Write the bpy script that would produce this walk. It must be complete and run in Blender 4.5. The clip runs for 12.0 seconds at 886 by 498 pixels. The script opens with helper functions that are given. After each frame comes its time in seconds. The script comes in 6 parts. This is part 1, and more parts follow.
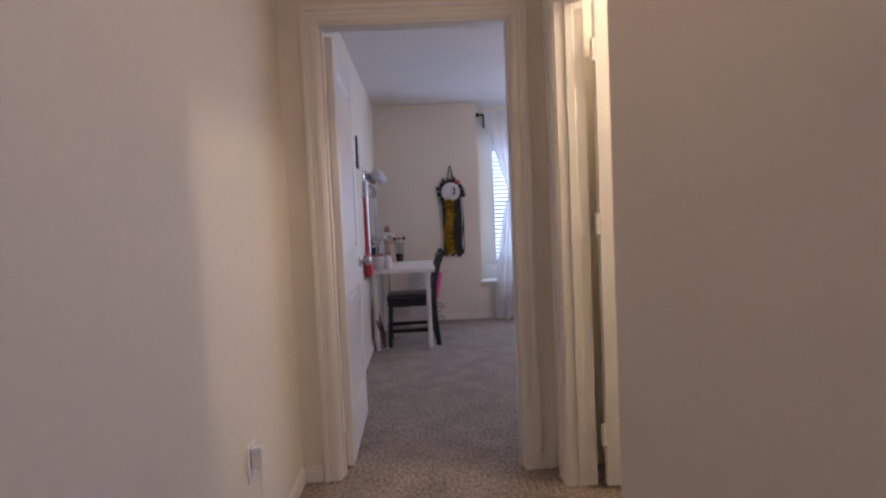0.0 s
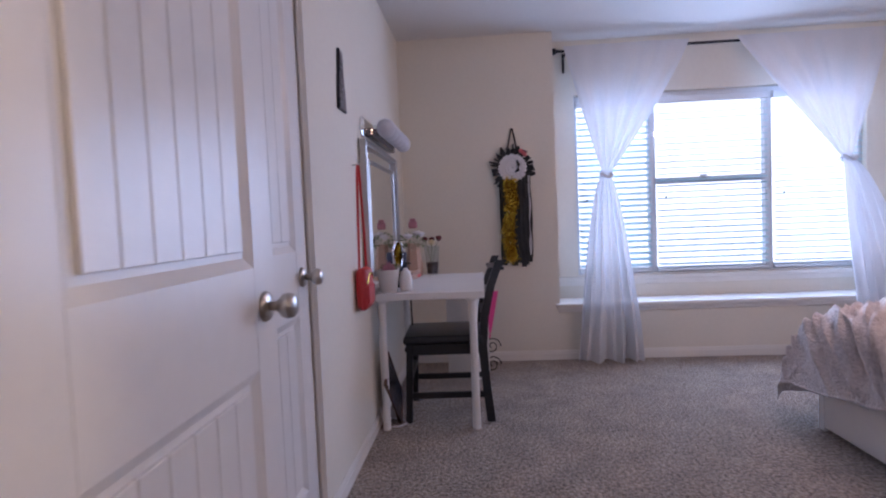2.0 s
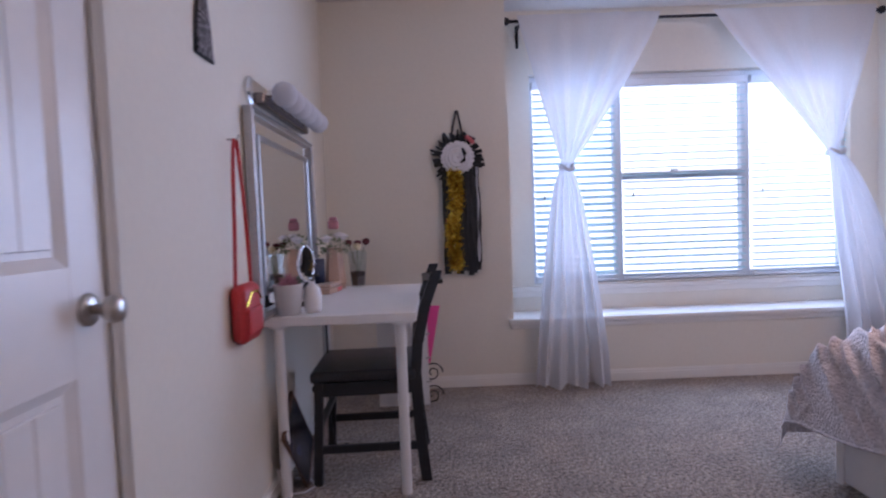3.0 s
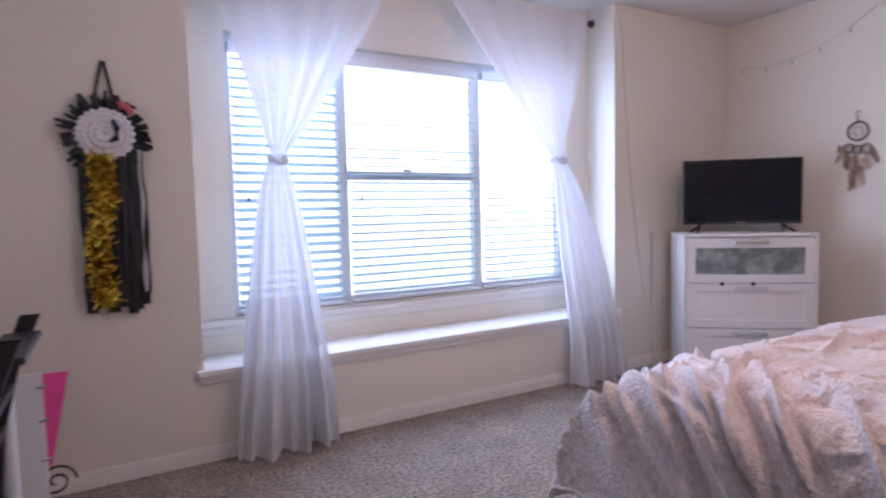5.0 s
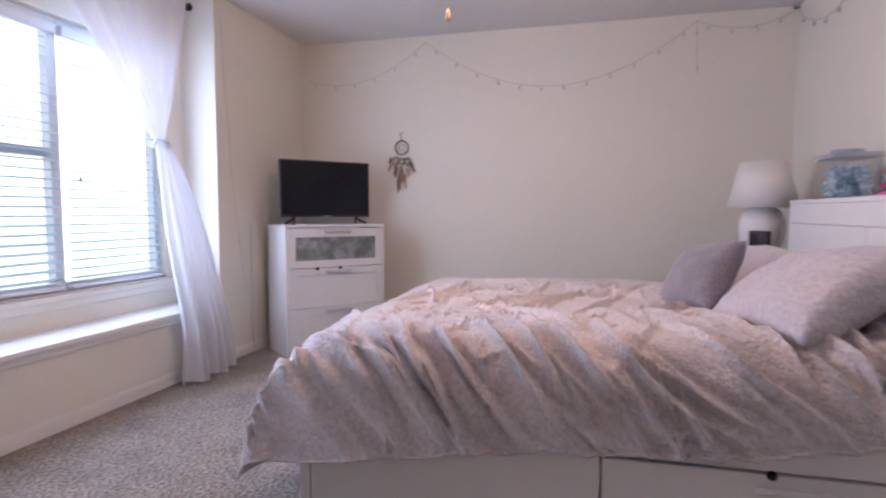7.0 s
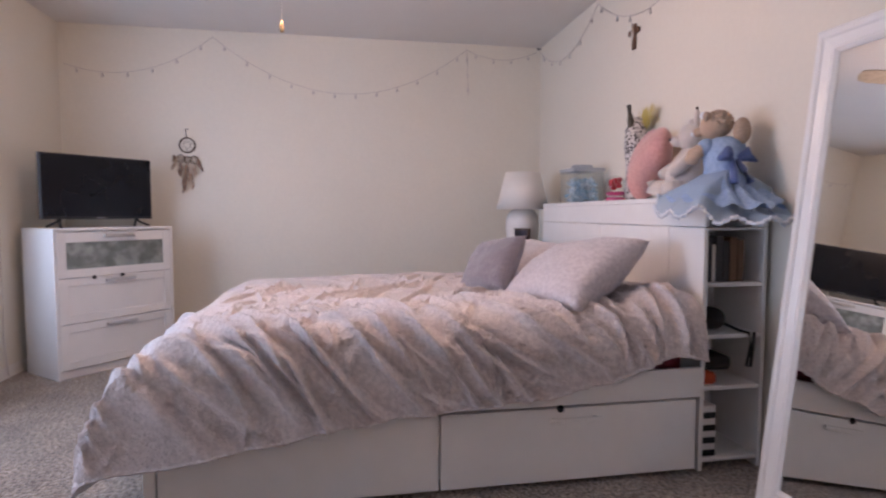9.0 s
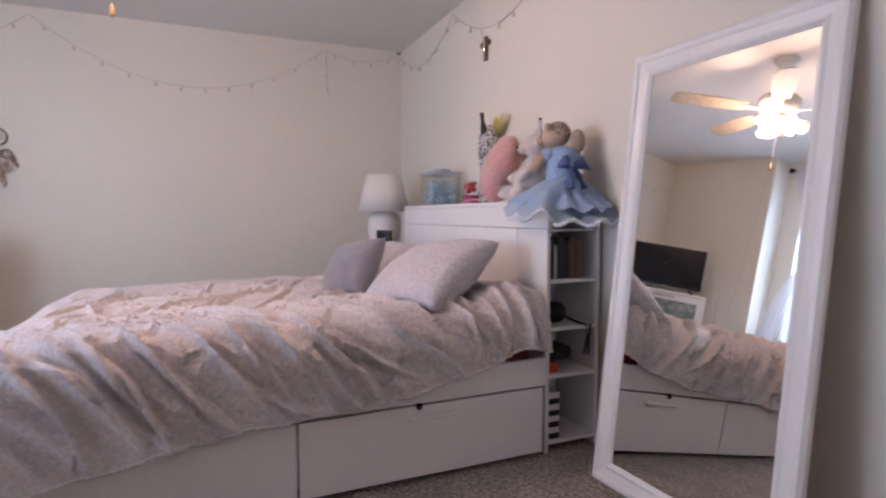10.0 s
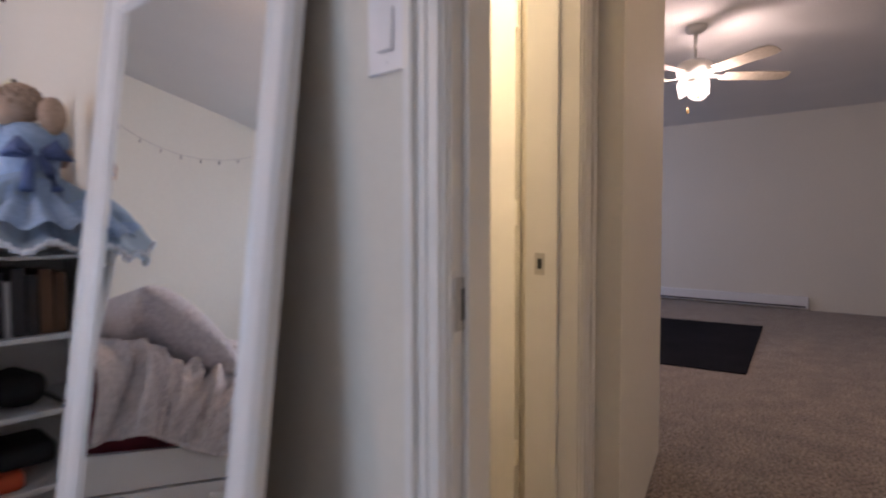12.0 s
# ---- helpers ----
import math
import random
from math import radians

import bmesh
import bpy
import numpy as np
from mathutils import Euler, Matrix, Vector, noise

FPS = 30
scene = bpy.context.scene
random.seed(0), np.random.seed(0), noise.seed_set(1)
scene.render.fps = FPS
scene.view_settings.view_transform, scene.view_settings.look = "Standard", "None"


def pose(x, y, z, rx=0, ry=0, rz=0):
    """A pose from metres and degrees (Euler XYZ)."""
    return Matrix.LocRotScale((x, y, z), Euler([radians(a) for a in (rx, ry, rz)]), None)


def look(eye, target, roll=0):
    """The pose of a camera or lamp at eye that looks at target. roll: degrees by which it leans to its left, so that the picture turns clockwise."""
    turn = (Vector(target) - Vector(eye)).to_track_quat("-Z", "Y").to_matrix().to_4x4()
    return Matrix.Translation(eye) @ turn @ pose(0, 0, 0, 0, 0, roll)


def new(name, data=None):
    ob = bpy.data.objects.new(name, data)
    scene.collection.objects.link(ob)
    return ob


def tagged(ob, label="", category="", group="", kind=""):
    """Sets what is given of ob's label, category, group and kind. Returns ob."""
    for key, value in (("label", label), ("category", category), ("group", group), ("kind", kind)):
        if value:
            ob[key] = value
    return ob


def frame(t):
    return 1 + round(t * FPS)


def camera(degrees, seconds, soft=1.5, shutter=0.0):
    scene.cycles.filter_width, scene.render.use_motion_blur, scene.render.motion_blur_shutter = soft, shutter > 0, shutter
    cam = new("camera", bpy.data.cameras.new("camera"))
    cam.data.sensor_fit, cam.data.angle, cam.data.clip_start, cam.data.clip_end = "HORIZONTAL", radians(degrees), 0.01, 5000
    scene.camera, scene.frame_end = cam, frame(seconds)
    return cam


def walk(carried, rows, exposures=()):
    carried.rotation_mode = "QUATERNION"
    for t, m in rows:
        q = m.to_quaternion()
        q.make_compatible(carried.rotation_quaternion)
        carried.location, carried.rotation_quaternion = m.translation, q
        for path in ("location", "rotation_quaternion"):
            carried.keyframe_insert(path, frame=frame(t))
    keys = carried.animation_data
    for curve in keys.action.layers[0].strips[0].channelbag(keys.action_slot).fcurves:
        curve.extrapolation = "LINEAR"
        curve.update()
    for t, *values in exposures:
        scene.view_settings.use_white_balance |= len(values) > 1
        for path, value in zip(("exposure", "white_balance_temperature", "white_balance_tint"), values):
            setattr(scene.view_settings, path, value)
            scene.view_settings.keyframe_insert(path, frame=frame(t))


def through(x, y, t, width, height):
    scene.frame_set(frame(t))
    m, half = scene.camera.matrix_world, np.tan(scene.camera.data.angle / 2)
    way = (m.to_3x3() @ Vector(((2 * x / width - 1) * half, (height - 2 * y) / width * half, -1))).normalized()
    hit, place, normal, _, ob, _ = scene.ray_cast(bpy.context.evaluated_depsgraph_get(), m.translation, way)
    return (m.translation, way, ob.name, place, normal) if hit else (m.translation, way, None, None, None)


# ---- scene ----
cam = camera(77.4, 12.0, soft=2.1, shutter=0.4)
PATH = [
    (0, (1.389, 0.441, 1.151), (1.457, 2.437, 1.05), -2.6),
    (0.5, (1.458, 1.007, 1.159), (1.403, 3.003, 1.052), -2.6),
    (1, (1.463, 1.601, 1.157), (1.343, 3.594, 1.051), -2.8),
    (1.5, (1.488, 2.165, 1.143), (1.305, 4.154, 1.032), -2.9),
    (2, (1.476, 2.56, 1.105), (1.332, 4.553, 1.003), -2.4),
    (2.5, (1.552, 2.9, 1.085), (1.447, 4.895, 0.984), -2.3),
    (2.7, (1.559, 3.052, 1.082), (1.494, 5.049, 0.983), -2.2),
    (4.3, (1.682, 3.929, 1.129), (2.288, 5.831, 1.006), -1.9),
    (4.5, (1.746, 3.991, 1.105), (2.435, 5.865, 0.992), -1.7),
    (5, (1.804, 4.112, 1.132), (2.775, 5.854, 0.997), -1.3),
    (5.5, (1.791, 4.235, 1.13), (3.082, 5.756, 0.991), -1.0),
    (6, (1.691, 4.292, 1.14), (3.262, 5.519, 0.987), -0.4),
    (6.5, (1.552, 4.336, 1.094), (3.354, 5.191, 0.951), -0.2),
    (7, (1.408, 4.422, 1.04), (3.341, 4.919, 0.909), 0.1),
    (8.8, (1.18, 4.693, 1.034), (3.156, 4.416, 0.91), 0.1),
    (9, (1.156, 4.694, 1.039), (3.122, 4.349, 0.913), 0.0),
    (9.5, (1.132, 4.679, 1.042), (3.04, 4.094, 0.918), -0.0),
    (10, (1.132, 4.664, 1.046), (2.96, 3.862, 0.924), 0.0),
    (10.5, (1.117, 4.582, 1.032), (2.829, 3.555, 0.925), 0.1),
    (11, (1.122, 4.363, 1.017), (2.669, 3.098, 0.929), 0.4),
    (11.5, (1.197, 4.024, 1.03), (2.586, 2.587, 0.948), 0.2),
    (12, (1.309, 3.592, 1.065), (2.613, 2.078, 0.981), -0.1),
]
walk(cam, [(t, look(eye, target, roll)) for t, eye, target, roll in PATH],
     exposures=[(0, -0.45, 6250, 45), (0.5, -0.39, 6200, 45), (1.5, -0.4, 6200, 50), (2.5, -0.46, 6100, 51), (5.0, -0.21, 6450, 51), (6.5, -0.13, 6700, 49), (9.5, -0.14, 7000, 46), (11.0, -0.27, 6650, 41), (12, -0.35, 6600, 39)])

# ---- light ----
world = bpy.data.worlds.new("world")
scene.world = world
world.use_nodes = True
wn = world.node_tree
sky = wn.nodes.new("ShaderNodeTexSky")
sky.sky_type = "NISHITA"
sky.sun_disc = False
sky.sun_elevation = radians(50)
sky.sun_rotation = radians(200)
wn.links.new(sky.outputs[0], wn.nodes["Background"].inputs["Color"])
wn.nodes["Background"].inputs["Strength"].default_value = 0.1

sun = new("sun", bpy.data.lights.new("sun", "SUN"))
sun.data.energy, sun.data.angle, sun.data.color = 3.0, radians(0.5), (1, 0.95, 0.88)
sun.matrix_world = look((0, -20, 30), (4, 3, 0))


def lamp(name, x, y, z, watts, colour, radius=0.05):
    ob = new(name, bpy.data.lights.new(name, "POINT"))
    ob.data.energy, ob.data.color, ob.data.shadow_soft_size = watts, colour, radius
    ob.location = (x, y, z)
    return ob


def area(name, eye, target, w, h, watts, colour):
    ob = new(name, bpy.data.lights.new(name, "AREA"))
    ob.data.shape, ob.data.size, ob.data.size_y = "RECTANGLE", w, h
    ob.data.energy, ob.data.color = watts, colour
    ob.matrix_world = look(eye, target)
    return ob


WARM = (1.0, 0.81, 0.55)
# daylight in the window's opening
area("window_daylight", (3.35, 7.045, 1.335), (3.35, 6.0, 1.335), 2.18, 1.40, 60, (0.45, 0.76, 1.0))
# the bulbs of the two ceiling fans and of the side room's lamp
FAN_1, FAN_2 = (3.46, 4.88), (2.56, -0.64)
for (fx, fy), watts, tone in ((FAN_1, 11.6, WARM), (FAN_2, 12, (1.0, 0.90, 0.74))):
    for k in range(3):
        a = k * 2.094 + 0.5
        lamp("fan_bulb", fx + 0.145 * math.cos(a), fy + 0.145 * math.sin(a), 2.03, watts, tone, 0.03)
# area lamp added as daylight from an unseen living room window
area("added_living_daylight", (6.26, -2.5, 1.45), (5.0, -2.5, 1.3), 1.9, 1.25, 34, (0.50, 0.73, 1.0))
lamp("side_room_bulb", 2.75, 2.32, 2.3, 37, (1.0, 0.93, 0.55))
# lamp added out of view to warm the hall walls
lamp("added_hall_bulb", 1.40, 1.55, 2.36, 4.0, (1.0, 0.77, 0.36))

# ---- materials ----


def material(name, colour, rough=0.6, metal=0.0, second=None, grain=60.0, mix=0.5, bump=0.0, bump_scale=None, big=2.0, spread=0.06,
             sheen=0.0, coat=0.0, distance=0.002, contrast=None, emit=None, strength=0.0, transmit=0.0):
    """A surface with grain and larger blotches, in real-world size."""
    m = bpy.data.materials.new(name)
    m.use_nodes = True
    nt = m.node_tree
    b = nt.nodes["Principled BSDF"]
    b.inputs["Roughness"].default_value, b.inputs["Metallic"].default_value = rough, metal
    b.inputs["Coat Weight"].default_value, b.inputs["Sheen Weight"].default_value = coat, sheen
    b.inputs["Transmission Weight"].default_value = transmit
    geo = nt.nodes.new("ShaderNodeNewGeometry")
    second = second or tuple(min(1, max(0, c * (1 - spread))) for c in colour)
    small = nt.nodes.new("ShaderNodeTexNoise")
    small.inputs["Scale"].default_value, small.inputs["Detail"].default_value = grain, 4
    nt.links.new(geo.outputs["Position"], small.inputs["Vector"])
    ramp = nt.nodes.new("ShaderNodeValToRGB")
    lo, hi = contrast or (0.35, 0.65)
    ramp.color_ramp.elements[0].position, ramp.color_ramp.elements[1].position = lo, hi
    ramp.color_ramp.elements[0].color, ramp.color_ramp.elements[1].color = (*second, 1), (*colour, 1)
    nt.links.new(small.outputs["Fac"], ramp.inputs["Fac"])
    large = nt.nodes.new("ShaderNodeTexNoise")
    large.inputs["Scale"].default_value, large.inputs["Detail"].default_value = big, 3
    nt.links.new(geo.outputs["Position"], large.inputs["Vector"])
    shade = nt.nodes.new("ShaderNodeMapRange")
    shade.inputs["From Min"].default_value, shade.inputs["From Max"].default_value = 0.3, 0.7
    shade.inputs["To Min"].default_value, shade.inputs["To Max"].default_value = 1 - spread, 1 + spread
    nt.links.new(large.outputs["Fac"], shade.inputs["Value"])
    mul = nt.nodes.new("ShaderNodeMix")
    mul.data_type, mul.blend_type = "RGBA", "MULTIPLY"
    mul.inputs["Factor"].default_value = 1.0
    nt.links.new(ramp.outputs["Color"], mul.inputs["A"])
    nt.links.new(shade.outputs["Result"], mul.inputs["B"])
    nt.links.new(mul.outputs["Result"], b.inputs["Base Color"])
    if bump:
        relief = nt.nodes.new("ShaderNodeTexNoise")
        relief.inputs["Scale"].default_value, relief.inputs["Detail"].default_value = bump_scale or grain, 3
        nt.links.new(geo.outputs["Position"], relief.inputs["Vector"])
        bn = nt.nodes.new("ShaderNodeBump")
        bn.inputs["Strength"].default_value, bn.inputs["Distance"].default_value = bump, distance
        nt.links.new(relief.outputs["Fac"], bn.inputs["Height"])
        nt.links.new(bn.outputs["Normal"], b.inputs["Normal"])
    if emit:
        b.inputs["Emission Color"].default_value, b.inputs["Emission Strength"].default_value = (*emit, 1), strength
    return m


def sheer(name, colour, through=0.35, clear=0.25, rough=0.9):
    """Thin woven cloth: part diffuse, part lit from behind, part open weave."""
    m = bpy.data.materials.new(name)
    m.use_nodes = True
    nt = m.node_tree
    nt.nodes.remove(nt.nodes["Principled BSDF"])
    out = nt.nodes["Material Output"]
    geo = nt.nodes.new("ShaderNodeNewGeometry")
    n = nt.nodes.new("ShaderNodeTexNoise")
    n.inputs["Scale"].default_value, n.inputs["Detail"].default_value = 90, 3
    nt.links.new(geo.outputs["Position"], n.inputs["Vector"])
    ramp = nt.nodes.new("ShaderNodeValToRGB")
    ramp.color_ramp.elements[0].color = (*[c * 0.9 for c in colour], 1)
    ramp.color_ramp.elements[1].color = (*colour, 1)
    nt.links.new(n.outputs["Fac"], ramp.inputs["Fac"])
    d, t, c = nt.nodes.new("ShaderNodeBsdfDiffuse"), nt.nodes.new("ShaderNodeBsdfTranslucent"), nt.nodes.new("ShaderNodeBsdfTransparent")
    nt.links.new(ramp.outputs["Color"], d.inputs["Color"])
    nt.links.new(ramp.outputs["Color"], t.inputs["Color"])
    a, b = nt.nodes.new("ShaderNodeMixShader"), nt.nodes.new("ShaderNodeMixShader")
    a.inputs[0].default_value, b.inputs[0].default_value = through, clear
    nt.links.new(d.outputs[0], a.inputs[1])
    nt.links.new(t.outputs[0], a.inputs[2])
    nt.links.new(a.outputs[0], b.inputs[1])
    nt.links.new(c.outputs[0], b.inputs[2])
    nt.links.new(b.outputs[0], out.inputs["Surface"])
    return m


PAINT = material("wall_paint", (0.76, 0.712, 0.622), 0.75, grain=40, spread=0.025, bump=0.35, bump_scale=170, big=0.9, distance=0.0015)
CEILING = material("ceiling_paint", (0.74, 0.71, 0.68), 0.9, grain=60, spread=0.03, bump=0.6, bump_scale=110, big=1.2, distance=0.003)
TRIM = material("trim_paint", (0.80, 0.77, 0.72), 0.38, grain=12, spread=0.015, bump=0.03, bump_scale=60, big=3)
DOOR = material("door_paint", (0.80, 0.78, 0.76), 0.28, grain=25, spread=0.02, bump=0.1, bump_scale=90, big=2.5)
CARPET = material("carpet_pile", (0.44, 0.345, 0.272), 0.95, second=(0.125, 0.084, 0.062), grain=64, spread=0.22, bump=1.0, bump_scale=75,
                  big=6, sheen=0.3, distance=0.025, contrast=(0.38, 0.61))
WHITE = material("white_foil", (0.80, 0.79, 0.78), 0.35, grain=15, spread=0.02, big=3)
WHITE_METAL = material("white_metal", (0.78, 0.77, 0.76), 0.35, grain=20, spread=0.02)
BLACK_WOOD = material("black_wood", (0.018, 0.016, 0.018), 0.38, grain=50, spread=0.3, bump=0.15, bump_scale=60)
BLACK_VINYL = material("black_vinyl", (0.016, 0.016, 0.02), 0.32, grain=120, spread=0.3, bump=0.3, bump_scale=140)
BLACK = material("black_plastic", (0.012, 0.012, 0.014), 0.3, grain=80, spread=0.2)
SCREEN = material("dark_screen", (0.006, 0.007, 0.011), 0.22, grain=10, spread=0.2)
SCREEN.node_tree.nodes["Principled BSDF"].inputs["Specular IOR Level"].default_value = 0.25
NICKEL = material("satin_nickel", (0.55, 0.52, 0.48), 0.28, 1.0, grain=60, spread=0.1)
CHROME = material("chrome", (0.75, 0.75, 0.76), 0.12, 1.0, grain=60, spread=0.08)
MIRROR = material("mirror_glass", (0.93, 0.94, 0.93), 0.0, 1.0, grain=4, spread=0.005)

# ---- building tools ----


def part(name, bm, mat, parent=None, label="", smooth=False):
    """Links a bmesh as one mesh object under a thing or a part."""
    bmesh.ops.recalc_face_normals(bm, faces=bm.faces)
    me = bpy.data.meshes.new(name)
    bm.to_mesh(me)
    bm.free()
    me.materials.append(mat)
    if smooth:
        me.shade_smooth()
    ob = new(name, me)
    if parent:
        ob.parent = parent
    if label:
        tagged(ob, label)
    return ob


def thing(name, at, label, category, group="", turn=0.0):
    """An Empty at the base of a thing."""
    ob = new(name)
    ob.empty_display_size = 0.05
    ob.matrix_world = pose(*at, 0, 0, turn)
    return tagged(ob, label, category, group)


def block(bm, x0, x1, y0, y1, z0, z1, bevel=0.0, steps=1):
    """A box with rounded edges added to bm."""
    r = bmesh.ops.create_cube(bm, size=1.0, matrix=Matrix.Translation(((x0 + x1) / 2, (y0 + y1) / 2, (z0 + z1) / 2))
                              @ Matrix.Diagonal((abs(x1 - x0), abs(y1 - y0), abs(z1 - z0), 1)))
    if bevel:
        edges = list({e for v in r["verts"] for e in v.link_edges})
        bmesh.ops.bevel(bm, geom=edges, offset=bevel, segments=steps, affect="EDGES", profile=0.5)
    return bm


def boxed(*args, **kw):
    return block(bmesh.new(), *args, **kw)


def lathe(bm, rows, at=(0, 0, 0), n=24, axis=None):
    """A turned solid from (radius, height) rows; axis: a matrix that lays it down."""
    m = Matrix.Translation(at) @ (axis or Matrix.Identity(4))
    rings = []
    for r, z in rows:
        rings.append([bm.verts.new(m @ Vector((r * math.cos(2 * math.pi * k / n), r * math.sin(2 * math.pi * k / n), z))) for k in range(n)])
    for a, b in zip(rings, rings[1:]):
        for k in range(n):
            bm.faces.new((a[k], a[(k + 1) % n], b[(k + 1) % n], b[k]))
    bm.faces.new(list(reversed(rings[0])))
    bm.faces.new(rings[-1])
    return bm


def tube(bm, points, r=0.004, n=8, closed=False):
    """A round bar along points; r may be one radius for each point."""
    pts = [Vector(p) for p in points]
    rad = r if isinstance(r, (list, tuple)) else [r] * len(pts)
    rings = []
    up = Vector((0.13, 0.21, 0.97))
    for i, p in enumerate(pts):
        a = pts[i - 1] if (i or closed) else p
        b = pts[(i + 1) % len(pts)] if (i < len(pts) - 1 or closed) else p
        d = (b - a).normalized() if (b - a).length else Vector((0, 0, 1))
        u = d.cross(up if abs(d.dot(up)) < 0.95 else Vector((1, 0, 0))).normalized()
        v = d.cross(u)
        rings.append([bm.verts.new(p + rad[i] * (u * math.cos(2 * math.pi * k / n) + v * math.sin(2 * math.pi * k / n))) for k in range(n)])
    pairs = list(zip(rings, rings[1:])) + ([(rings[-1], rings[0])] if closed else [])
    for a, b in pairs:
        for k in range(n):
            bm.faces.new((a[k], a[(k + 1) % n], b[(k + 1) % n], b[k]))
    if not closed:
        bm.faces.new(list(reversed(rings[0])))
        bm.faces.new(rings[-1])
    return bm


def ball(bm, at, rx, ry=None, rz=None, n=12):
    ry, rz = ry or rx, rz or rx
    bmesh.ops.create_uvsphere(bm, u_segments=n, v_segments=max(6, n * 2 // 3), radius=1.0,
                              matrix=Matrix.Translation(at) @ Matrix.Diagonal((rx, ry, rz, 1)))
    return bm


def thicken(bm, t):
    """Gives open faces a thickness."""
    bm.normal_update()
    bmesh.ops.solidify(bm, geom=bm.faces[:], thickness=t)
    return bm


def turned(bm, m):
    bmesh.ops.transform(bm, matrix=m, verts=bm.verts)
    return bm


def sheet(bm, nu, nv, f, thick=0.0):
    """A surface from a function f(u, v) on 0..1, doubled for thickness along its normals."""
    grid = [[bm.verts.new(f(i / nu, j / nv)) for j in range(nv + 1)] for i in range(nu + 1)]
    for i in range(nu):
        for j in range(nv):
            bm.faces.new((grid[i][j], grid[i + 1][j], grid[i + 1][j + 1], grid[i][j + 1]))
    if thick:
        bmesh.ops.recalc_face_normals(bm, faces=bm.faces)
        thicken(bm, thick)
    return bm


def structure(name, bm, mat, label, category="", smooth=False):
    return tagged(part(name, bm, mat, None, smooth=smooth), label, category, "", "structure")

# ---- the large structure ----
H = 2.485                      # ceiling height
WX, EX, SY, NY = 0.875, 5.86, 3.0, 6.825   # inner faces of the bedroom's walls
AX0, AX1, AY = 2.05, 4.655, 7.085          # window alcove
WIN = (2.24, 4.46, 0.615, 2.055)           # window opening

structure("floor", boxed(-1.2, 6.4, -5.0, 7.3, -0.1, 0.0), CARPET, "mottled beige-brown cut-pile carpet", "carpet")

bm = boxed(WX - 0.13, WX, SY, 3.67, 0, H)
block(bm, WX - 0.13, WX, 4.435, NY + 0.12, 0, H)
block(bm, WX - 0.13, WX, 3.67, 4.435, 2.05, H)
structure("wall_west", bm, PAINT, "cream painted bedroom wall beside the closet door", "wall")
structure("wall_east", boxed(EX, EX + 0.12, SY - 0.09, NY + 0.12, 0, H), PAINT, "cream painted bedroom wall behind the string lights", "wall")
bm = boxed(WX, AX0, NY, NY + 0.12, 0, H, 0)
block(bm, AX1, EX, NY, NY + 0.12, 0, H)
block(bm, AX0, AX1, NY, NY + 0.12, 0, 0.389)
block(bm, AX0 - 0.12, AX0, NY + 0.12, AY + 0.12, 0.30, H)
block(bm, AX1, AX1 + 0.12, NY + 0.12, AY + 0.12, 0.30, H)
block(bm, AX0, WIN[0], AY, AY + 0.12, 0.30, H)
block(bm, WIN[1], AX1, AY, AY + 0.12, 0.30, H)
block(bm, WIN[0], WIN[1], AY, AY + 0.12, WIN[3], H)
block(bm, WIN[0], WIN[1], AY, AY + 0.12, 0.30, WIN[2])
structure("wall_north", bm, PAINT, "cream painted wall with a window alcove", "wall")
bm = boxed(0.67, 0.956, SY - 0.09, SY, 0, H)
block(bm, 1.819, EX, SY - 0.09, SY, 0, H)
block(bm, 0.956, 1.819, SY - 0.09, SY, 2.04, H)
structure("wall_south", bm, PAINT, "cream painted wall with the bedroom doorway", "wall")
structure("ceiling", boxed(WX - 0.2, EX + 0.2, SY, AY + 0.2, H, H + 0.1), CEILING, "white textured bedroom ceiling", "ceiling")

# hall, side room and living room
structure("wall_hall_west", boxed(0.67, 0.795, -4.8, SY - 0.09, 0, H), PAINT, "cream painted hall wall with a wall outlet", "wall")
D2 = (2.16, 2.735)
bm = bmesh.new()
rim = [(2.03, D2[0]), (2.03, 2.085), (1.952, 2.06), (2.215, 0.985), (2.24, 0.955), (2.34, 0.955), (2.20, D2[0])]
low, high = [bm.verts.new((x, y, 0)) for x, y in rim], [bm.verts.new((x, y, H)) for x, y in rim]
bm.faces.new(low), bm.faces.new(high)
for k in range(7):
    bm.faces.new((low[k], low[(k + 1) % 7], high[(k + 1) % 7], high[k]))
block(bm, 1.96, 2.08, D2[1], SY - 0.09, 0, H)
block(bm, 1.96, 2.08, D2[0], D2[1], 2.04, H)
structure("wall_hall_east", bm, PAINT, "cream painted hall wall with a narrow doorway", "wall")
bm = boxed(2.33, 6.2, 0.957, 1.07, 0, H)
structure("wall_living_north", bm, PAINT, "cream painted living room wall", "wall")
structure("wall_side_room", boxed(3.25, 3.37, 1.07, SY - 0.09, 0, H), PAINT, "cream painted side room wall", "wall")
structure("wall_side_south", boxed(2.12, 3.25, 1.75, 1.86, 0, H), PAINT, "cream painted side room wall with a cupboard door", "wall")
structure("wall_living_south", boxed(0.72, 6.2, -4.72, -4.6, 0, H), PAINT, "plain painted living room wall", "wall")
# unseen wall; its window opening is added for the daylight lamp
bm = boxed(6.2, 6.32, -4.92, -3.5, 0, H)
block(bm, 6.2, 6.32, -1.5, 1.07, 0, H)
block(bm, 6.2, 6.32, -3.5, -1.5, 0, 0.8)
block(bm, 6.2, 6.32, -3.5, -1.5, 2.1, H)
structure("wall_living_east", bm, PAINT, "plain painted living room wall", "wall")
structure("ceiling_hall", boxed(0.6, 6.4, -5.0, SY - 0.001, H, H + 0.1), CEILING, "white textured ceiling of hall and living room", "ceiling")


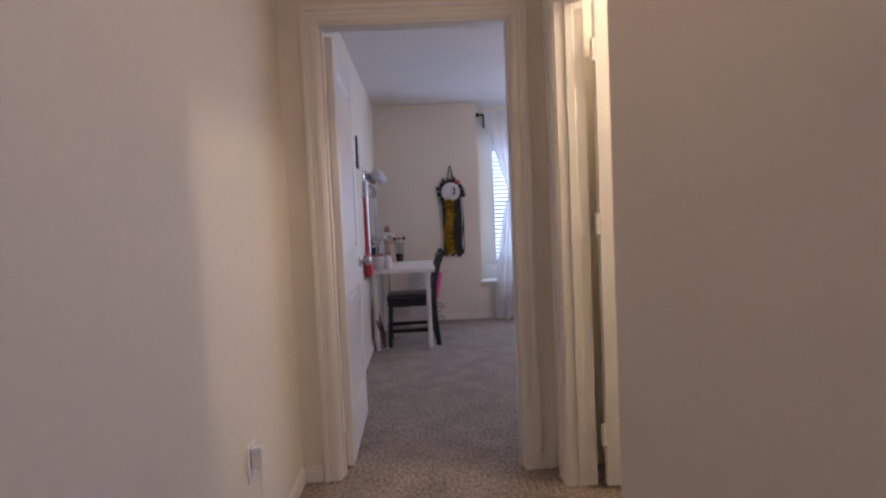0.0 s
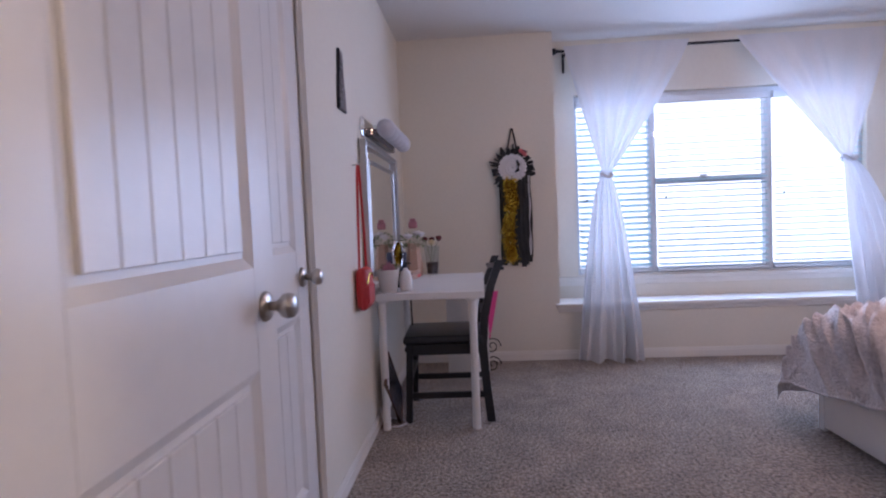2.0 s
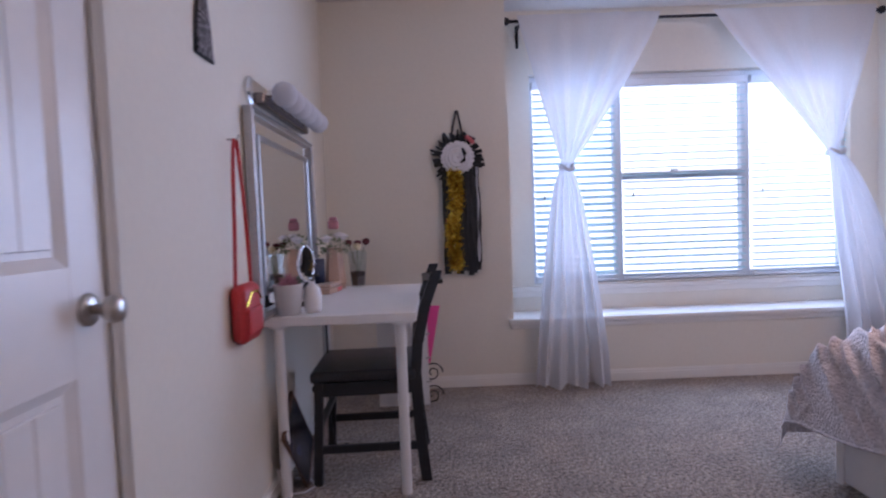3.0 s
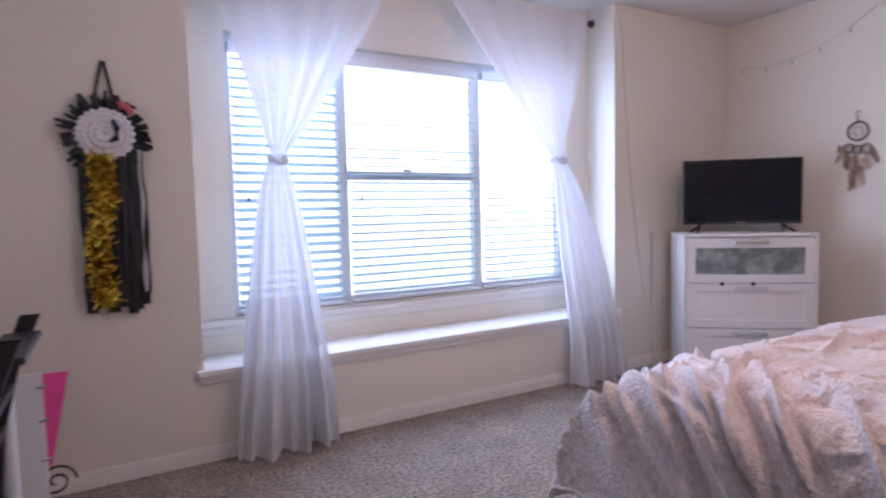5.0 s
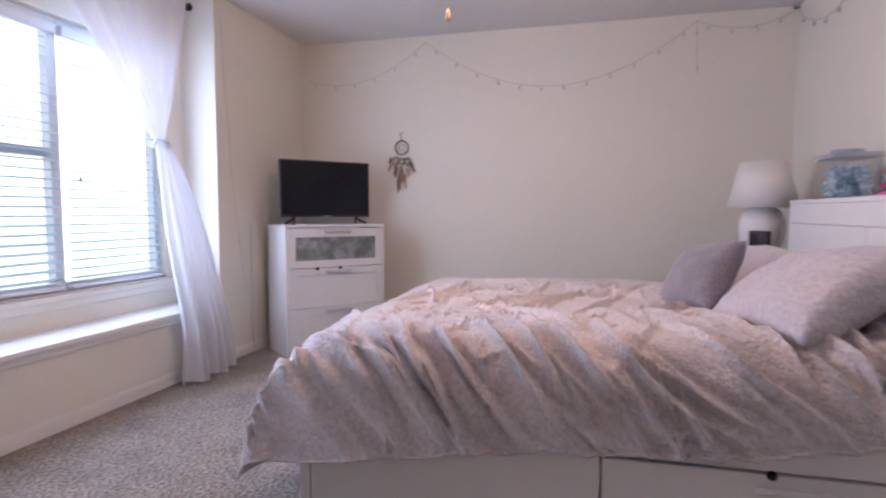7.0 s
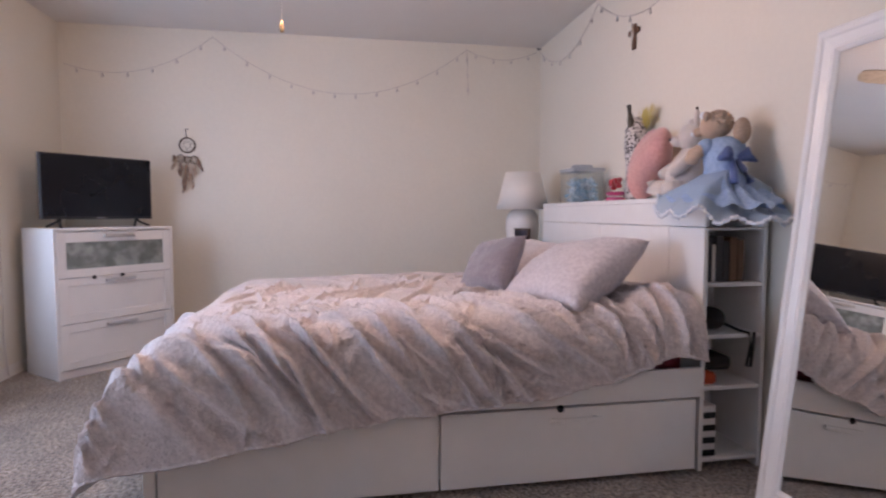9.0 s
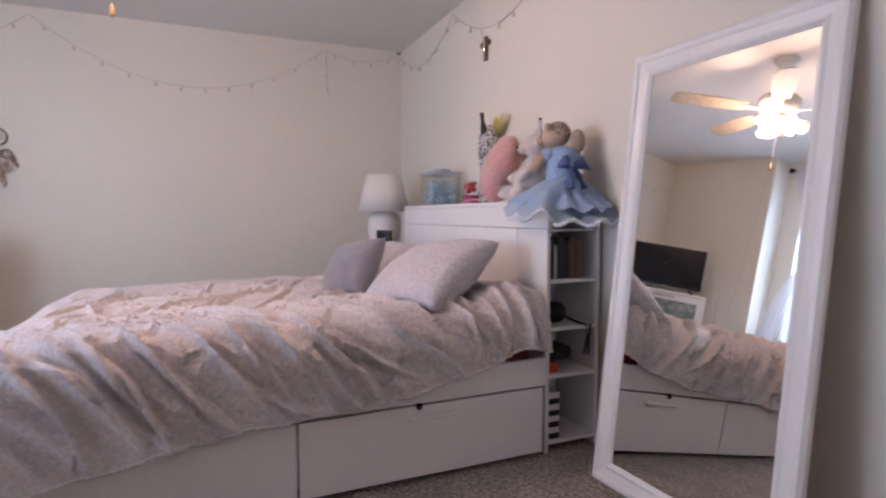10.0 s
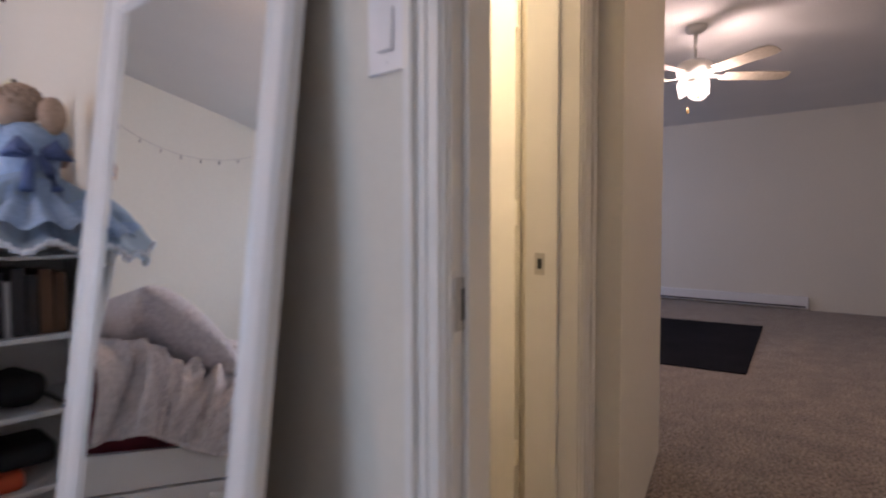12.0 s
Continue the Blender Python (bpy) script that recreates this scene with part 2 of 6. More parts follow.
def skirting(name, x0, y0, x1, y1, nx, ny, height=0.075):
    """A baseboard with a stepped top along a wall; (nx, ny) points into the room."""
    bm = bmesh.new()
    for depth, z0, z1, bev in ((0.013, 0, height * 0.72, 0.002), (0.009, height * 0.72, height * 0.9, 0.002), (0.006, height * 0.9, height, 0.002)):
        xs, ys = sorted((x0, x1)), sorted((y0, y1))
        if ny:
            block(bm, xs[0], xs[1], min(y0, y0 + ny * depth), max(y0, y0 + ny * depth), z0, z1, bev)
        else:
            block(bm, min(x0, x0 + nx * depth), max(x0, x0 + nx * depth), ys[0], ys[1], z0, z1, bev)
    return structure(name, bm, TRIM, "cream painted stepped baseboard", "baseboard")


skirting("baseboard", WX + 0.015, NY, EX - 0.015, NY, 0, -1)
skirting("baseboard", WX, 4.45, WX, NY, 1, 0)
skirting("baseboard", EX, SY, EX, NY, -1, 0)
skirting("baseboard", 1.902, SY, EX - 0.015, SY, 0, 1)
skirting("baseboard", 0.795, -4.8, 0.795, SY - 0.09, 1, 0)
skirting("baseboard", 0.81, SY - 0.09, 0.89, SY - 0.09, 0, -1)
skirting("baseboard", 1.877, SY - 0.09, 1.945, SY - 0.09, 0, -1)


def casing(name, axis, at, into, a0, a1, top, label="cream painted moulded door casing", w=0.075, sill=0.0, legs=(0, 1, 2)):
    """Moulded trim round an opening: a stepped profile on two sides and the top. axis: 'x' or 'y', along which the wall runs."""
    bm = bmesh.new()
    for off, wid, dep in ((0.0, w, 0.010), (0.006, w * 0.30, 0.016), (w * 0.42, w * 0.16, 0.014), (w * 0.72, w * 0.28 - 0.002, 0.020)):
        d0, d1 = sorted((at, at + into * dep))
        runs = ((a0 - off - wid, a0 - off, sill, top + off + wid), (a1 + off, a1 + off + wid, sill, top + off + wid),
                (a0 - off, a1 + off, top + off, top + off + wid))
        for lo, hi, z0, z1 in [runs[k] for k in legs]:
            if axis == "x":
                block(bm, lo, hi, d0, d1, z0, z1, 0.0025)
            else:
                block(bm, d0, d1, lo, hi, z0, z1, 0.0025)
    return structure(name, bm, TRIM, label, "door trim")


def jamb(name, axis, p0, p1, a0, a1, top, stop=0.05):
    """The lining of a doorway with its stop."""
    bm = bmesh.new()
    s0 = p0 + (p1 - p0) * 0.36
    for lo, hi, z0, z1, q0, q1 in ((a0, a0 + 0.016, 0, top, p0, p1), (a1 - 0.016, a1, 0, top, p0, p1), (a0 + 0.016, a1 - 0.016, top - 0.016, top, p0, p1),
                                   (a0 + 0.016, a0 + 0.027, 0, top - 0.016, s0, s0 + 0.035), (a1 - 0.027, a1 - 0.016, 0, top - 0.016, s0, s0 + 0.035)):
        if axis == "x":
            block(bm, lo, hi, q0, q1, z0, z1, 0.002)
        else:
            block(bm, q0, q1, lo, hi, z0, z1, 0.002)
    return structure(name, bm, TRIM, "cream painted door lining", "door trim")


casing("trim_bedroom_hall_side", "x", SY - 0.09, -1, 0.968, 1.807, 2.03)
casing("trim_bedroom_room_side", "x", SY, 1, 0.968, 1.807, 2.03)
jamb("trim_bedroom_lining", "x", SY - 0.092, SY + 0.002, 0.956, 1.819, 2.04)
casing("trim_side_door", "y", 1.96, -1, D2[0] + 0.012, D2[1] - 0.012, 2.03, w=0.095, legs=(1, 2))
casing("trim_side_door_south", "y", 2.03, -1, D2[0] + 0.012, D2[1] - 0.012, 2.03, w=0.07, legs=(0,))
bm = boxed(1.958, 2.082, D2[1] - 0.016, D2[1], 0, 2.04, 0.002)
block(bm, 2.0, 2.035, D2[1] - 0.027, D2[1] - 0.016, 0, 2.024, 0.002)
block(bm, 2.028, 2.202, D2[0], D2[0] + 0.016, 0, 2.04, 0.002)
block(bm, 2.09, 2.11, D2[0] + 0.016, D2[0] + 0.027, 0, 2.024, 0.002)
block(bm, 1.958, 2.082, D2[0] + 0.017, D2[1] - 0.017, 2.024, 2.04, 0.002)
structure("trim_side_lining", bm, TRIM, "cream painted door lining", "door trim")


def door_leaf(w, h=2.0, t=0.035, grooves=True):
    """Two-panel moulded leaf with planked panels: lies in x = 0..w, its faces towards -y and +y. Returns the parts' bmeshes."""
    bm = bmesh.new()
    s = 0.115
    rails = ((0.0, 0.22), (0.80, 1.012), (h - 0.125, h))
    block(bm, 0, s, -t / 2, t / 2, 0, h, 0.002)
    block(bm, w - s, w, -t / 2, t / 2, 0, h, 0.002)
    for z0, z1 in rails:
        block(bm, s, w - s, -t / 2, t / 2, z0, z1, 0.0)
    for z0, z1 in ((0.22, 0.80), (1.012, h - 0.125)):
        block(bm, s, w - s, -t / 2 + 0.012, t / 2 - 0.012, z0, z1)
        m, n = 0.035, 6
        for f in (-1, 1):
            # sloped mouldings round the panel
            y0, y1 = f * (t / 2 - 0.012), f * (t / 2 - 0.001)
            o = [Vector((x, y1, z)) for x, z in ((s, z0), (w - s, z0), (w - s, z1), (s, z1))]
            i = [Vector((x, y0, z)) for x, z in ((s + 0.022, z0 + 0.022), (w - s - 0.022, z0 + 0.022), (w - s - 0.022, z1 - 0.022), (s + 0.022, z1 - 0.022))]
            ov, iv = [bm.verts.new(p) for p in o], [bm.verts.new(p) for p in i]
            for k in range(4):
                bm.faces.new((ov[k], ov[(k + 1) % 4], iv[(k + 1) % 4], iv[k]))
            # raised field of planks
            x0, x1 = s + m, w - s - m
            step = (x1 - x0) / n
            for k in range(n):
                ya, yb = sorted((f * (t / 2 - 0.013), f * (t / 2 - 0.004)))
                block(bm, x0 + k * step + 0.0008, x0 + (k + 1) * step - 0.0008, ya, yb, z0 + m, z1 - m, 0.002)
    return bm


def knob(parent, x, z, t, side, name="door_knob"):
    """A round knob with its rose on one face; side -1 or +1 along y."""
    lay = Matrix.Rotation(-side * math.pi / 2, 4, "X")
    k = part(name, lathe(bmesh.new(), ((0.010, 0.0), (0.011, 0.020), (0.016, 0.027), (0.026, 0.036), (0.028, 0.048), (0.025, 0.058), (0.016, 0.063), (0.005, 0.064)),
                         (x, side * (t / 2 + 0.006), z), 24, lay), NICKEL, parent, "satin nickel knob", True)
    part("rose", lathe(bmesh.new(), ((0.033, 0.0), (0.033, 0.004), (0.028, 0.010), (0.014, 0.012)), (x, side * t / 2, z), 28, lay), NICKEL, k, "", True)
    return k


def hinge(parent, x, z, t, side):
    ya, yb = sorted((side * t / 2, -side * (t / 2 - 0.006)))
    h = part("hinge", boxed(x - 0.0018, x + 0.0005, ya, yb, z - 0.045, z + 0.045, 0.0006), TRIM, parent, "painted steel hinge")
    bm = bmesh.new()
    for k in range(5):
        tube(bm, [(x - 0.012, side * (t / 2 + 0.004), z - 0.045 + k * 0.018), (x - 0.012, side * (t / 2 + 0.004), z - 0.028 + k * 0.018)], 0.0085, 10)
    part("knuckle", bm, TRIM, h)
    return h


def hinged_door(name, label, x, y, turn, w, knob_sides=(1, -1), lever_x=None, hinges=0):
    d = thing(name, (x, y, 0.012), label, "door", turn=turn)
    d["kind"] = "structure"
    part("door_leaf", door_leaf(w), DOOR, d)
    for s in knob_sides:
        knob(d, w - 0.065, 0.925, 0.035, s)
    part("latch_plate", boxed(w - 0.0005, w + 0.0015, -0.012, 0.012, 0.895, 0.955), NICKEL, d)
    if hinges:
        for z in (0.22, 1.10, 1.80):
            hinge(d, 0.0, z, 0.035, hinges)
    return d


hinged_door("door_1", "white two-panel bedroom door standing open against the wall", 0.995, 3.024, 90.8, 0.755, hinges=1)
hinged_door("door_2", "closed white two-panel closet door", WX - 0.022, 3.682, 90, 0.745, (-1,))
hinged_door("door_3", "white two-panel side room door standing open", 2.112, D2[1] - 0.038, -2, 0.60, hinges=-1)
casing("trim_closet", "y", WX, 1, 3.682, 4.423, 2.03, w=0.02, label="thin cream closet door trim")
structure("wall_closet_back", boxed(0.2, 0.3, 3.4, 4.8, 0, H), PAINT, "plain closet back wall", "wall")

cup = thing("door_4", (2.42, 1.885, 0.012), "narrow white cupboard door in the side room", "door")
cup["kind"] = "structure"
part("door_leaf", door_leaf(0.45), DOOR, cup)
for z in (0.22, 1.10, 1.80):
    hinge(cup, 0.0, z, 0.035, 1)
# each latch hole's dark is a black block laid on the plate
p = structure("strike_plate_1", boxed(1.7995, 1.8025, 2.952, 2.994, 0.915, 0.992, 0.001), NICKEL, "brushed nickel strike plate in the door lining", "strike plate")
part("latch_hole_shade", boxed(1.7985, 1.800, 2.960, 2.982, 0.930, 0.976), BLACK, p)
p = structure("strike_plate_2", boxed(2.136, 2.170, D2[0] + 0.016, D2[0] + 0.0175, 0.92, 0.985, 0.001), NICKEL, "brushed nickel strike plate in the door lining", "strike plate")
part("latch_hole_shade", boxed(2.145, 2.160, D2[0] + 0.017, D2[0] + 0.0182, 0.938, 0.968), BLACK, p)

# ---- window, blinds and curtains ----
structure("window_seat", block(boxed(AX0 - 0.03, AX1 + 0.03, NY - 0.035, NY - 0.001, 0.404, 0.434, 0.006, 2), AX0, AX1, NY - 0.001, AY, 0.390, 0.434), TRIM,
          "deep cream painted window stool with a rounded nose", "window sill")
bm = boxed(AX0 - 0.015, AX1 + 0.015, NY - 0.014, NY, 0.367, 0.403, 0.003)
block(bm, AX0 - 0.02, AX1 + 0.02, NY - 0.022, NY, 0.387, 0.403, 0.003)
structure("trim_window_seat", bm, TRIM, "cream moulding under the window stool", "trim")
bm = boxed(AX0 + 0.001, AX1 - 0.001, AY - 0.014, AY, 0.535, 0.575, 0.003)
block(bm, AX0 + 0.001, AX1 - 0.001, AY - 0.03, AY, 0.575, 0.607, 0.004)
structure("trim_window_apron", bm, TRIM, "cream moulding below the window", "trim")

VINYL = material("window_vinyl", (0.72, 0.76, 0.80), 0.4, grain=20, spread=0.02)
GLASS = bpy.data.materials.new("window_glass")
GLASS.use_nodes = True
nt = GLASS.node_tree
nt.nodes.remove(nt.nodes["Principled BSDF"])
g, tr, mx = nt.nodes.new("ShaderNodeBsdfGlossy"), nt.nodes.new("ShaderNodeBsdfTransparent"), nt.nodes.new("ShaderNodeMixShader")
g.inputs["Roughness"].default_value = 0.02
mx.inputs[0].default_value = 0.06
nt.links.new(tr.outputs[0], mx.inputs[1])
nt.links.new(g.outputs[0], mx.inputs[2])
nt.links.new(mx.outputs[0], nt.nodes["Material Output"].inputs["Surface"])
# white slats; the cyan of the daylight behind them is put into their colour
BLIND = sheer("daylight_tinted_slat", (0.66, 0.88, 0.94), 0.36, 0.0)

win = thing("window_1", (0, 0, 0), "wide three-part white vinyl window with a double-hung middle", "window")
win["kind"] = "structure"
LITES = ((2.24, 2.855), (2.855, 3.755), (3.755, 4.46))
Y0 = AY + 0.055
for i, (x0, x1) in enumerate(LITES):
    bm = bmesh.new()
    f = 0.028
    block(bm, x0, x0 + f, Y0, Y0 + 0.06, WIN[2], WIN[3], 0.003)
    block(bm, x1 - f, x1, Y0, Y0 + 0.06, WIN[2], WIN[3], 0.003)
    block(bm, x0 + f, x1 - f, Y0, Y0 + 0.06, WIN[2], WIN[2] + 0.045, 0.003)
    block(bm, x0 + f, x1 - f, Y0, Y0 + 0.06, WIN[3] - 0.035, WIN[3], 0.003)
    if i == 1:
        block(bm, x0 + f, x1 - f, Y0 - 0.006, Y0 + 0.05, 1.325, 1.375, 0.003)
    fr = part("window_frame", bm, VINYL, win)
    spans = ((WIN[2] + 0.045, 1.325), (1.375, WIN[3] - 0.035)) if i == 1 else ((WIN[2] + 0.045, WIN[3] - 0.035),)
    for z0, z1 in spans:
        p = part("pane", boxed(x0 + f, x1 - f, Y0 + 0.028, Y0 + 0.034, z0, z1), GLASS, win)
        p.visible_shadow = False
part("sash_lock", boxed(3.22, 3.28, Y0 - 0.022, Y0 - 0.006, 1.375, 1.39, 0.004), VINYL, win)
part("window_sill", boxed(WIN[0], WIN[1], AY - 0.005, Y0, WIN[2] - 0.004, WIN[2] + 0.004, 0.002), TRIM, win)

# slatted blinds, one to each lite


def slat_f(w):
    def f(u, v):
        a = (v - 0.5) * 0.044
        return Vector((w * u, a, 0.0035 * (1 - (2 * v - 1) ** 2)))
    return f


TILT = (30, 14, 10)
for i, (x0, x1) in enumerate(LITES):
    w = x1 - x0 - 0.05
    yb = Y0 - 0.032
    bl = thing("window_blind", (x0 + 0.025, yb, WIN[2]), "white slatted blind lowered over the window with its slats open", "blind", "window blinds")
    part("headrail", boxed(-0.01, w + 0.01, -0.024, 0.022, 1.345, 1.395, 0.004), VINYL, bl)
    part("bottom_rail", boxed(0, w, -0.022, 0.022, 0.012, 0.03, 0.004), VINYL, bl)
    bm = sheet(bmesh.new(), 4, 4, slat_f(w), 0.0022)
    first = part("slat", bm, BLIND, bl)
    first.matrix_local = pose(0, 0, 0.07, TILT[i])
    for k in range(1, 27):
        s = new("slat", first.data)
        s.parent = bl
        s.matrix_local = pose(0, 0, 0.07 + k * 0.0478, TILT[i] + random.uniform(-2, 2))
    for xx in (0.10, w - 0.10):
        part("ladder_cord", tube(bmesh.new(), [(xx, -0.024, 0.03), (xx, -0.024, 1.345)], 0.0012, 5), VINYL, bl)
    part("tilt_cord", tube(bmesh.new(), [(0.06, -0.03, 1.345), (0.06, -0.032, 0.62)], 0.0014, 5), VINYL, bl)
    part("tassel", lathe(bmesh.new(), ((0.003, 0.03), (0.006, 0.02), (0.007, 0.0)), (0.06, -0.032, 0.59), 10), BLACK, bl, "small grey cord end")

# curtain rod on two brackets
IRON = material("dark_iron", (0.020, 0.019, 0.022), 0.45, 0.6, grain=70, spread=0.2)
RY, RZ = 6.935, 2.365
rod = thing("curtain_rod", (3.35, AY, RZ), "black iron curtain rod with round ends across the window alcove", "curtain rod")
part("rod", tube(bmesh.new(), [(-1.24, RY - AY, 0), (1.17, RY - AY, 0)], 0.010, 14), IRON, rod, smooth=True)
for s, x in ((-1, -1.24), (1, 1.17)):
    part("finial", lathe(bmesh.new(), ((0.011, 0), (0.013, 0.006), (0.009, 0.012), (0.022, 0.022), (0.027, 0.036), (0.020, 0.05), (0.006, 0.056)), (x, RY - AY, 0), 16,
                         Matrix.Rotation(s * math.pi / 2, 4, "Y")), IRON, rod, smooth=True)
for x in (-1.185, 1.14):
    bm = boxed(x - 0.009, x + 0.009, -0.008, 0.0, -0.13, 0.02, 0.002)
    block(bm, x - 0.006, x + 0.006, RY - AY - 0.004, -0.008, -0.022, -0.010, 0.002)
    tube(bm, [(x, RY - AY + 0.014 * math.cos(a), 0.014 * math.sin(a)) for a in np.linspace(-3.14, 0, 9)], 0.003, 6)
    part("bracket", bm, IRON, rod)

SHEER = sheer("sheer_voile", (0.79, 0.79, 0.81), 0.16, 0.12)


def curtain(name, label, x0, x1, tx, ty, tz, b0, b1, seed, inner):
    """A voile panel gathered on the rod, tied at (tx, ty, tz), falling to the floor from b0 to b1."""
    top, n = RZ + 0.03, 5.5

    def f(u, v):
        z = top * (1 - v) + 0.012 * v
        kt = (top - z) / (top - tz) if z > tz else (tz - z) / (tz - 0.012)
        kt = min(1, max(0, kt))
        waist = 0.026
        if z > tz:
            e = kt ** 1.05
            left, right = x0 + (tx - waist - x0) * e, x1 + (tx + waist - x1) * (kt ** 1.2)
            y = RY - 0.028 + (ty - RY + 0.028) * kt
            amp = min(0.022, 0.009 + 0.05 * kt)
        else:
            e = kt ** 0.55
            left, right = tx - waist + (b0 - tx + waist) * e, tx + waist + (b1 - tx - waist) * e
            y = ty + (6.70 - ty) * min(1, kt * 1.25)
            amp = 0.022 + 0.055 * kt
        uu = u + 0.012 * noise.noise(Vector((u * 5, z * 1.2, seed)))
        x = left + (right - left) * uu
        ph = 2 * math.pi * n * (u + 0.03 * noise.noise(Vector((u * 3, z * 0.7, seed + 5))))
        wob = math.sin(ph) * amp * (0.55 + 0.45 * noise.noise(Vector((u * 7, z * 0.8, seed + 9)))) + amp * 0.9 * noise.noise(Vector((u * 9, z * 1.1, seed + 3)))
        z += 0.012 * math.sin(ph * 0.5) * (v ** 8)
        return Vector((x, min(y + wob, AY - 0.05), max(z, 0.004)))

    c = thing(name, ((b0 + b1) / 2, 6.70, 0), label, "curtain", "window curtains")
    m = Matrix.Translation((-(b0 + b1) / 2, -6.70, 0))
    part("panel", turned(sheet(bmesh.new(), 130, 90, f), m), SHEER, c, smooth=True)
    bm = bmesh.new()
    tube(bm, [(tx + 0.042 * math.cos(a), ty + 0.036 * math.sin(a), tz + 0.016 * math.sin(a * 2 + seed)) for a in np.linspace(0, 6.28, 24)[:-1]], 0.011, 8, True)
    ball(bm, (tx + 0.03, ty - 0.04, tz), 0.022, 0.018, 0.02)
    part("tie", turned(bm, m), SHEER, c, "white knotted tie")
    return c


curtain("curtain", "sheer white voile curtain tied in the middle and brushing the carpet", 2.14, 3.08, 2.437, 6.90, 1.40, 2.16, 2.64, 1.0, 1)
curtain("curtain", "sheer white voile curtain knotted and falling before the stool", 3.42, 4.50, 4.165, 6.84, 1.44, 4.14, 4.645, 7.0, -1)

backdrop = structure("backdrop", boxed(-3.0, 10.0, 10.0, 10.05, -2.0, 6.0), material("bright_overcast", (0.8, 0.8, 0.8), 0.9, emit=(0.64, 0.95, 1.0), strength=2.2), "bright white overcast daylight outside", "sky")

# ---- bed ----
BX0, BX1, BY0, BY1 = 3.105, 4.90, 3.305, 5.375

head = thing("headboard", (3.12, 3.02, 0), "white foil headboard with open shelves in its end", "headboard")


def hb(x0, x1, y0, y1, z0, z1, name, bev=0.002, lab=""):
    part(name, boxed(x0 - 3.12, x1 - 3.12, y0 - 3.02, y1 - 3.02, z0, z1, bev), WHITE, head, lab)


hb(3.12, 4.93, 3.285, 3.305, 0.0, 0.985, "front_panel")
hb(3.12, 4.93, 3.02, 3.035, 0.0, 0.985, "back_panel")
hb(3.12, 4.93, 3.02, 3.305, 1.09, 1.112, "top_panel")
hb(3.12, 4.93, 3.283, 3.303, 0.988, 1.089, "front_panel")
hb(3.12, 4.93, 3.021, 3.036, 0.988, 1.089, "back_panel")
hb(3.42, 3.44, 3.036, 3.284, 0.0, 1.089, "partition")
hb(3.13, 3.419, 3.036, 3.284, 0.975, 0.985, "shelf")
for z in (0.05, 0.345, 0.555, 0.765):
    hb(3.125, 3.419, 3.036, 3.284, z - 0.016, z, "shelf")
hb(3.36, 4.02, 3.303, 3.309, 0.60, 0.984, "sliding_panel")
hb(4.03, 4.70, 3.303, 3.309, 0.60, 0.984, "sliding_panel")
# black strip in place of the shade in an uncut groove
part("groove_shade", boxed(3.37 - 3.12, 4.62 - 3.12, 3.3035 - 3.02, 3.3045 - 3.02, 0.975, 0.982), BLACK, head)

bed = thing("bed", (BX0, BY0, 0), "white storage bed with two drawers in its side", "bed")


def bd(x0, x1, y0, y1, z0, z1, name, parent=None, bev=0.002, mat=None):
    return part(name, boxed(x0 - BX0, x1 - BX0, y0 - BY0, y1 - BY0, z0, z1, bev), mat or WHITE, parent or bed)


bd(BX0 + 0.001, BX0 + 0.022, BY0 + 0.003, BY1 - 0.04, 0.312, 0.43, "side_rail")
bd(BX1 - 0.022, BX1, BY0 + 0.003, BY1 - 0.04, 0.03, 0.43, "side_rail")
bd(BX0 + 0.02, BX1 - 0.02, BY1 - 0.038, BY1, 0.02, 0.40, "foot_board")
bd(BX0 - 0.001, BX0 + 0.02, BY1 - 0.04, BY1, 0.0, 0.43, "post")
bd(BX0 + 0.03, BX1 - 0.03, BY0 + 0.01, BY1 - 0.05, 0.05, 0.30, "carcass")
for a, b in ((BY0 + 0.025, 4.361), (4.368, BY1 - 0.045)):
    d = bd(BX0 - 0.002, BX0 + 0.018, a, b, 0.022, 0.304, "drawer_front")
    c = (a + b) / 2 if a < 4 else 4.87
    part("handle", block(block(boxed(BX0 - 0.026 - BX0, -0.018, c - 0.105 - BY0, c + 0.105 - BY0, 0.252, 0.272, 0.004),
                               -0.02, -0.002, c - 0.09 - BY0, c - 0.075 - BY0, 0.256, 0.268), -0.02, -0.002, c + 0.075 - BY0, c + 0.09 - BY0, 0.256, 0.268), WHITE, d, "white bar handle")
part("drawer_lock", lathe(bmesh.new(), ((0.006, -0.012), (0.014, -0.002), (0.014, 0.004)), (-0.004, 3.90 - BY0, 0.302), 12, Matrix.Rotation(math.pi / 2, 4, "Y")), BLACK, bed, "small black catch")
part("mattress", boxed(0.07, BX1 - BX0 - 0.05, 0.02, BY1 - BY0 - 0.12, 0.30, 0.555, 0.07, 4), material("mattress_tick", (0.24, 0.03, 0.05), 0.8, grain=60, spread=0.1), bed, "dark red fitted sheet", True)

VELVET = material("embossed_plush", (0.68, 0.60, 0.585), 0.55, second=(0.58, 0.505, 0.50), grain=55, spread=0.05, big=6, sheen=0.45, contrast=(0.4, 0.6))
nt = VELVET.node_tree
geo = nt.nodes.new("ShaderNodeNewGeometry")
vor = nt.nodes.new("ShaderNodeTexVoronoi")
vor.inputs["Scale"].default_value = 78
nt.links.new(geo.outputs["Position"], vor.inputs["Vector"])
mr = nt.nodes.new("ShaderNodeMapRange")
mr.inputs["From Max"].default_value = 0.7
nt.links.new(vor.outputs["Distance"], mr.inputs["Value"])
fine = nt.nodes.new("ShaderNodeTexNoise")
fine.inputs["Scale"].default_value = 260
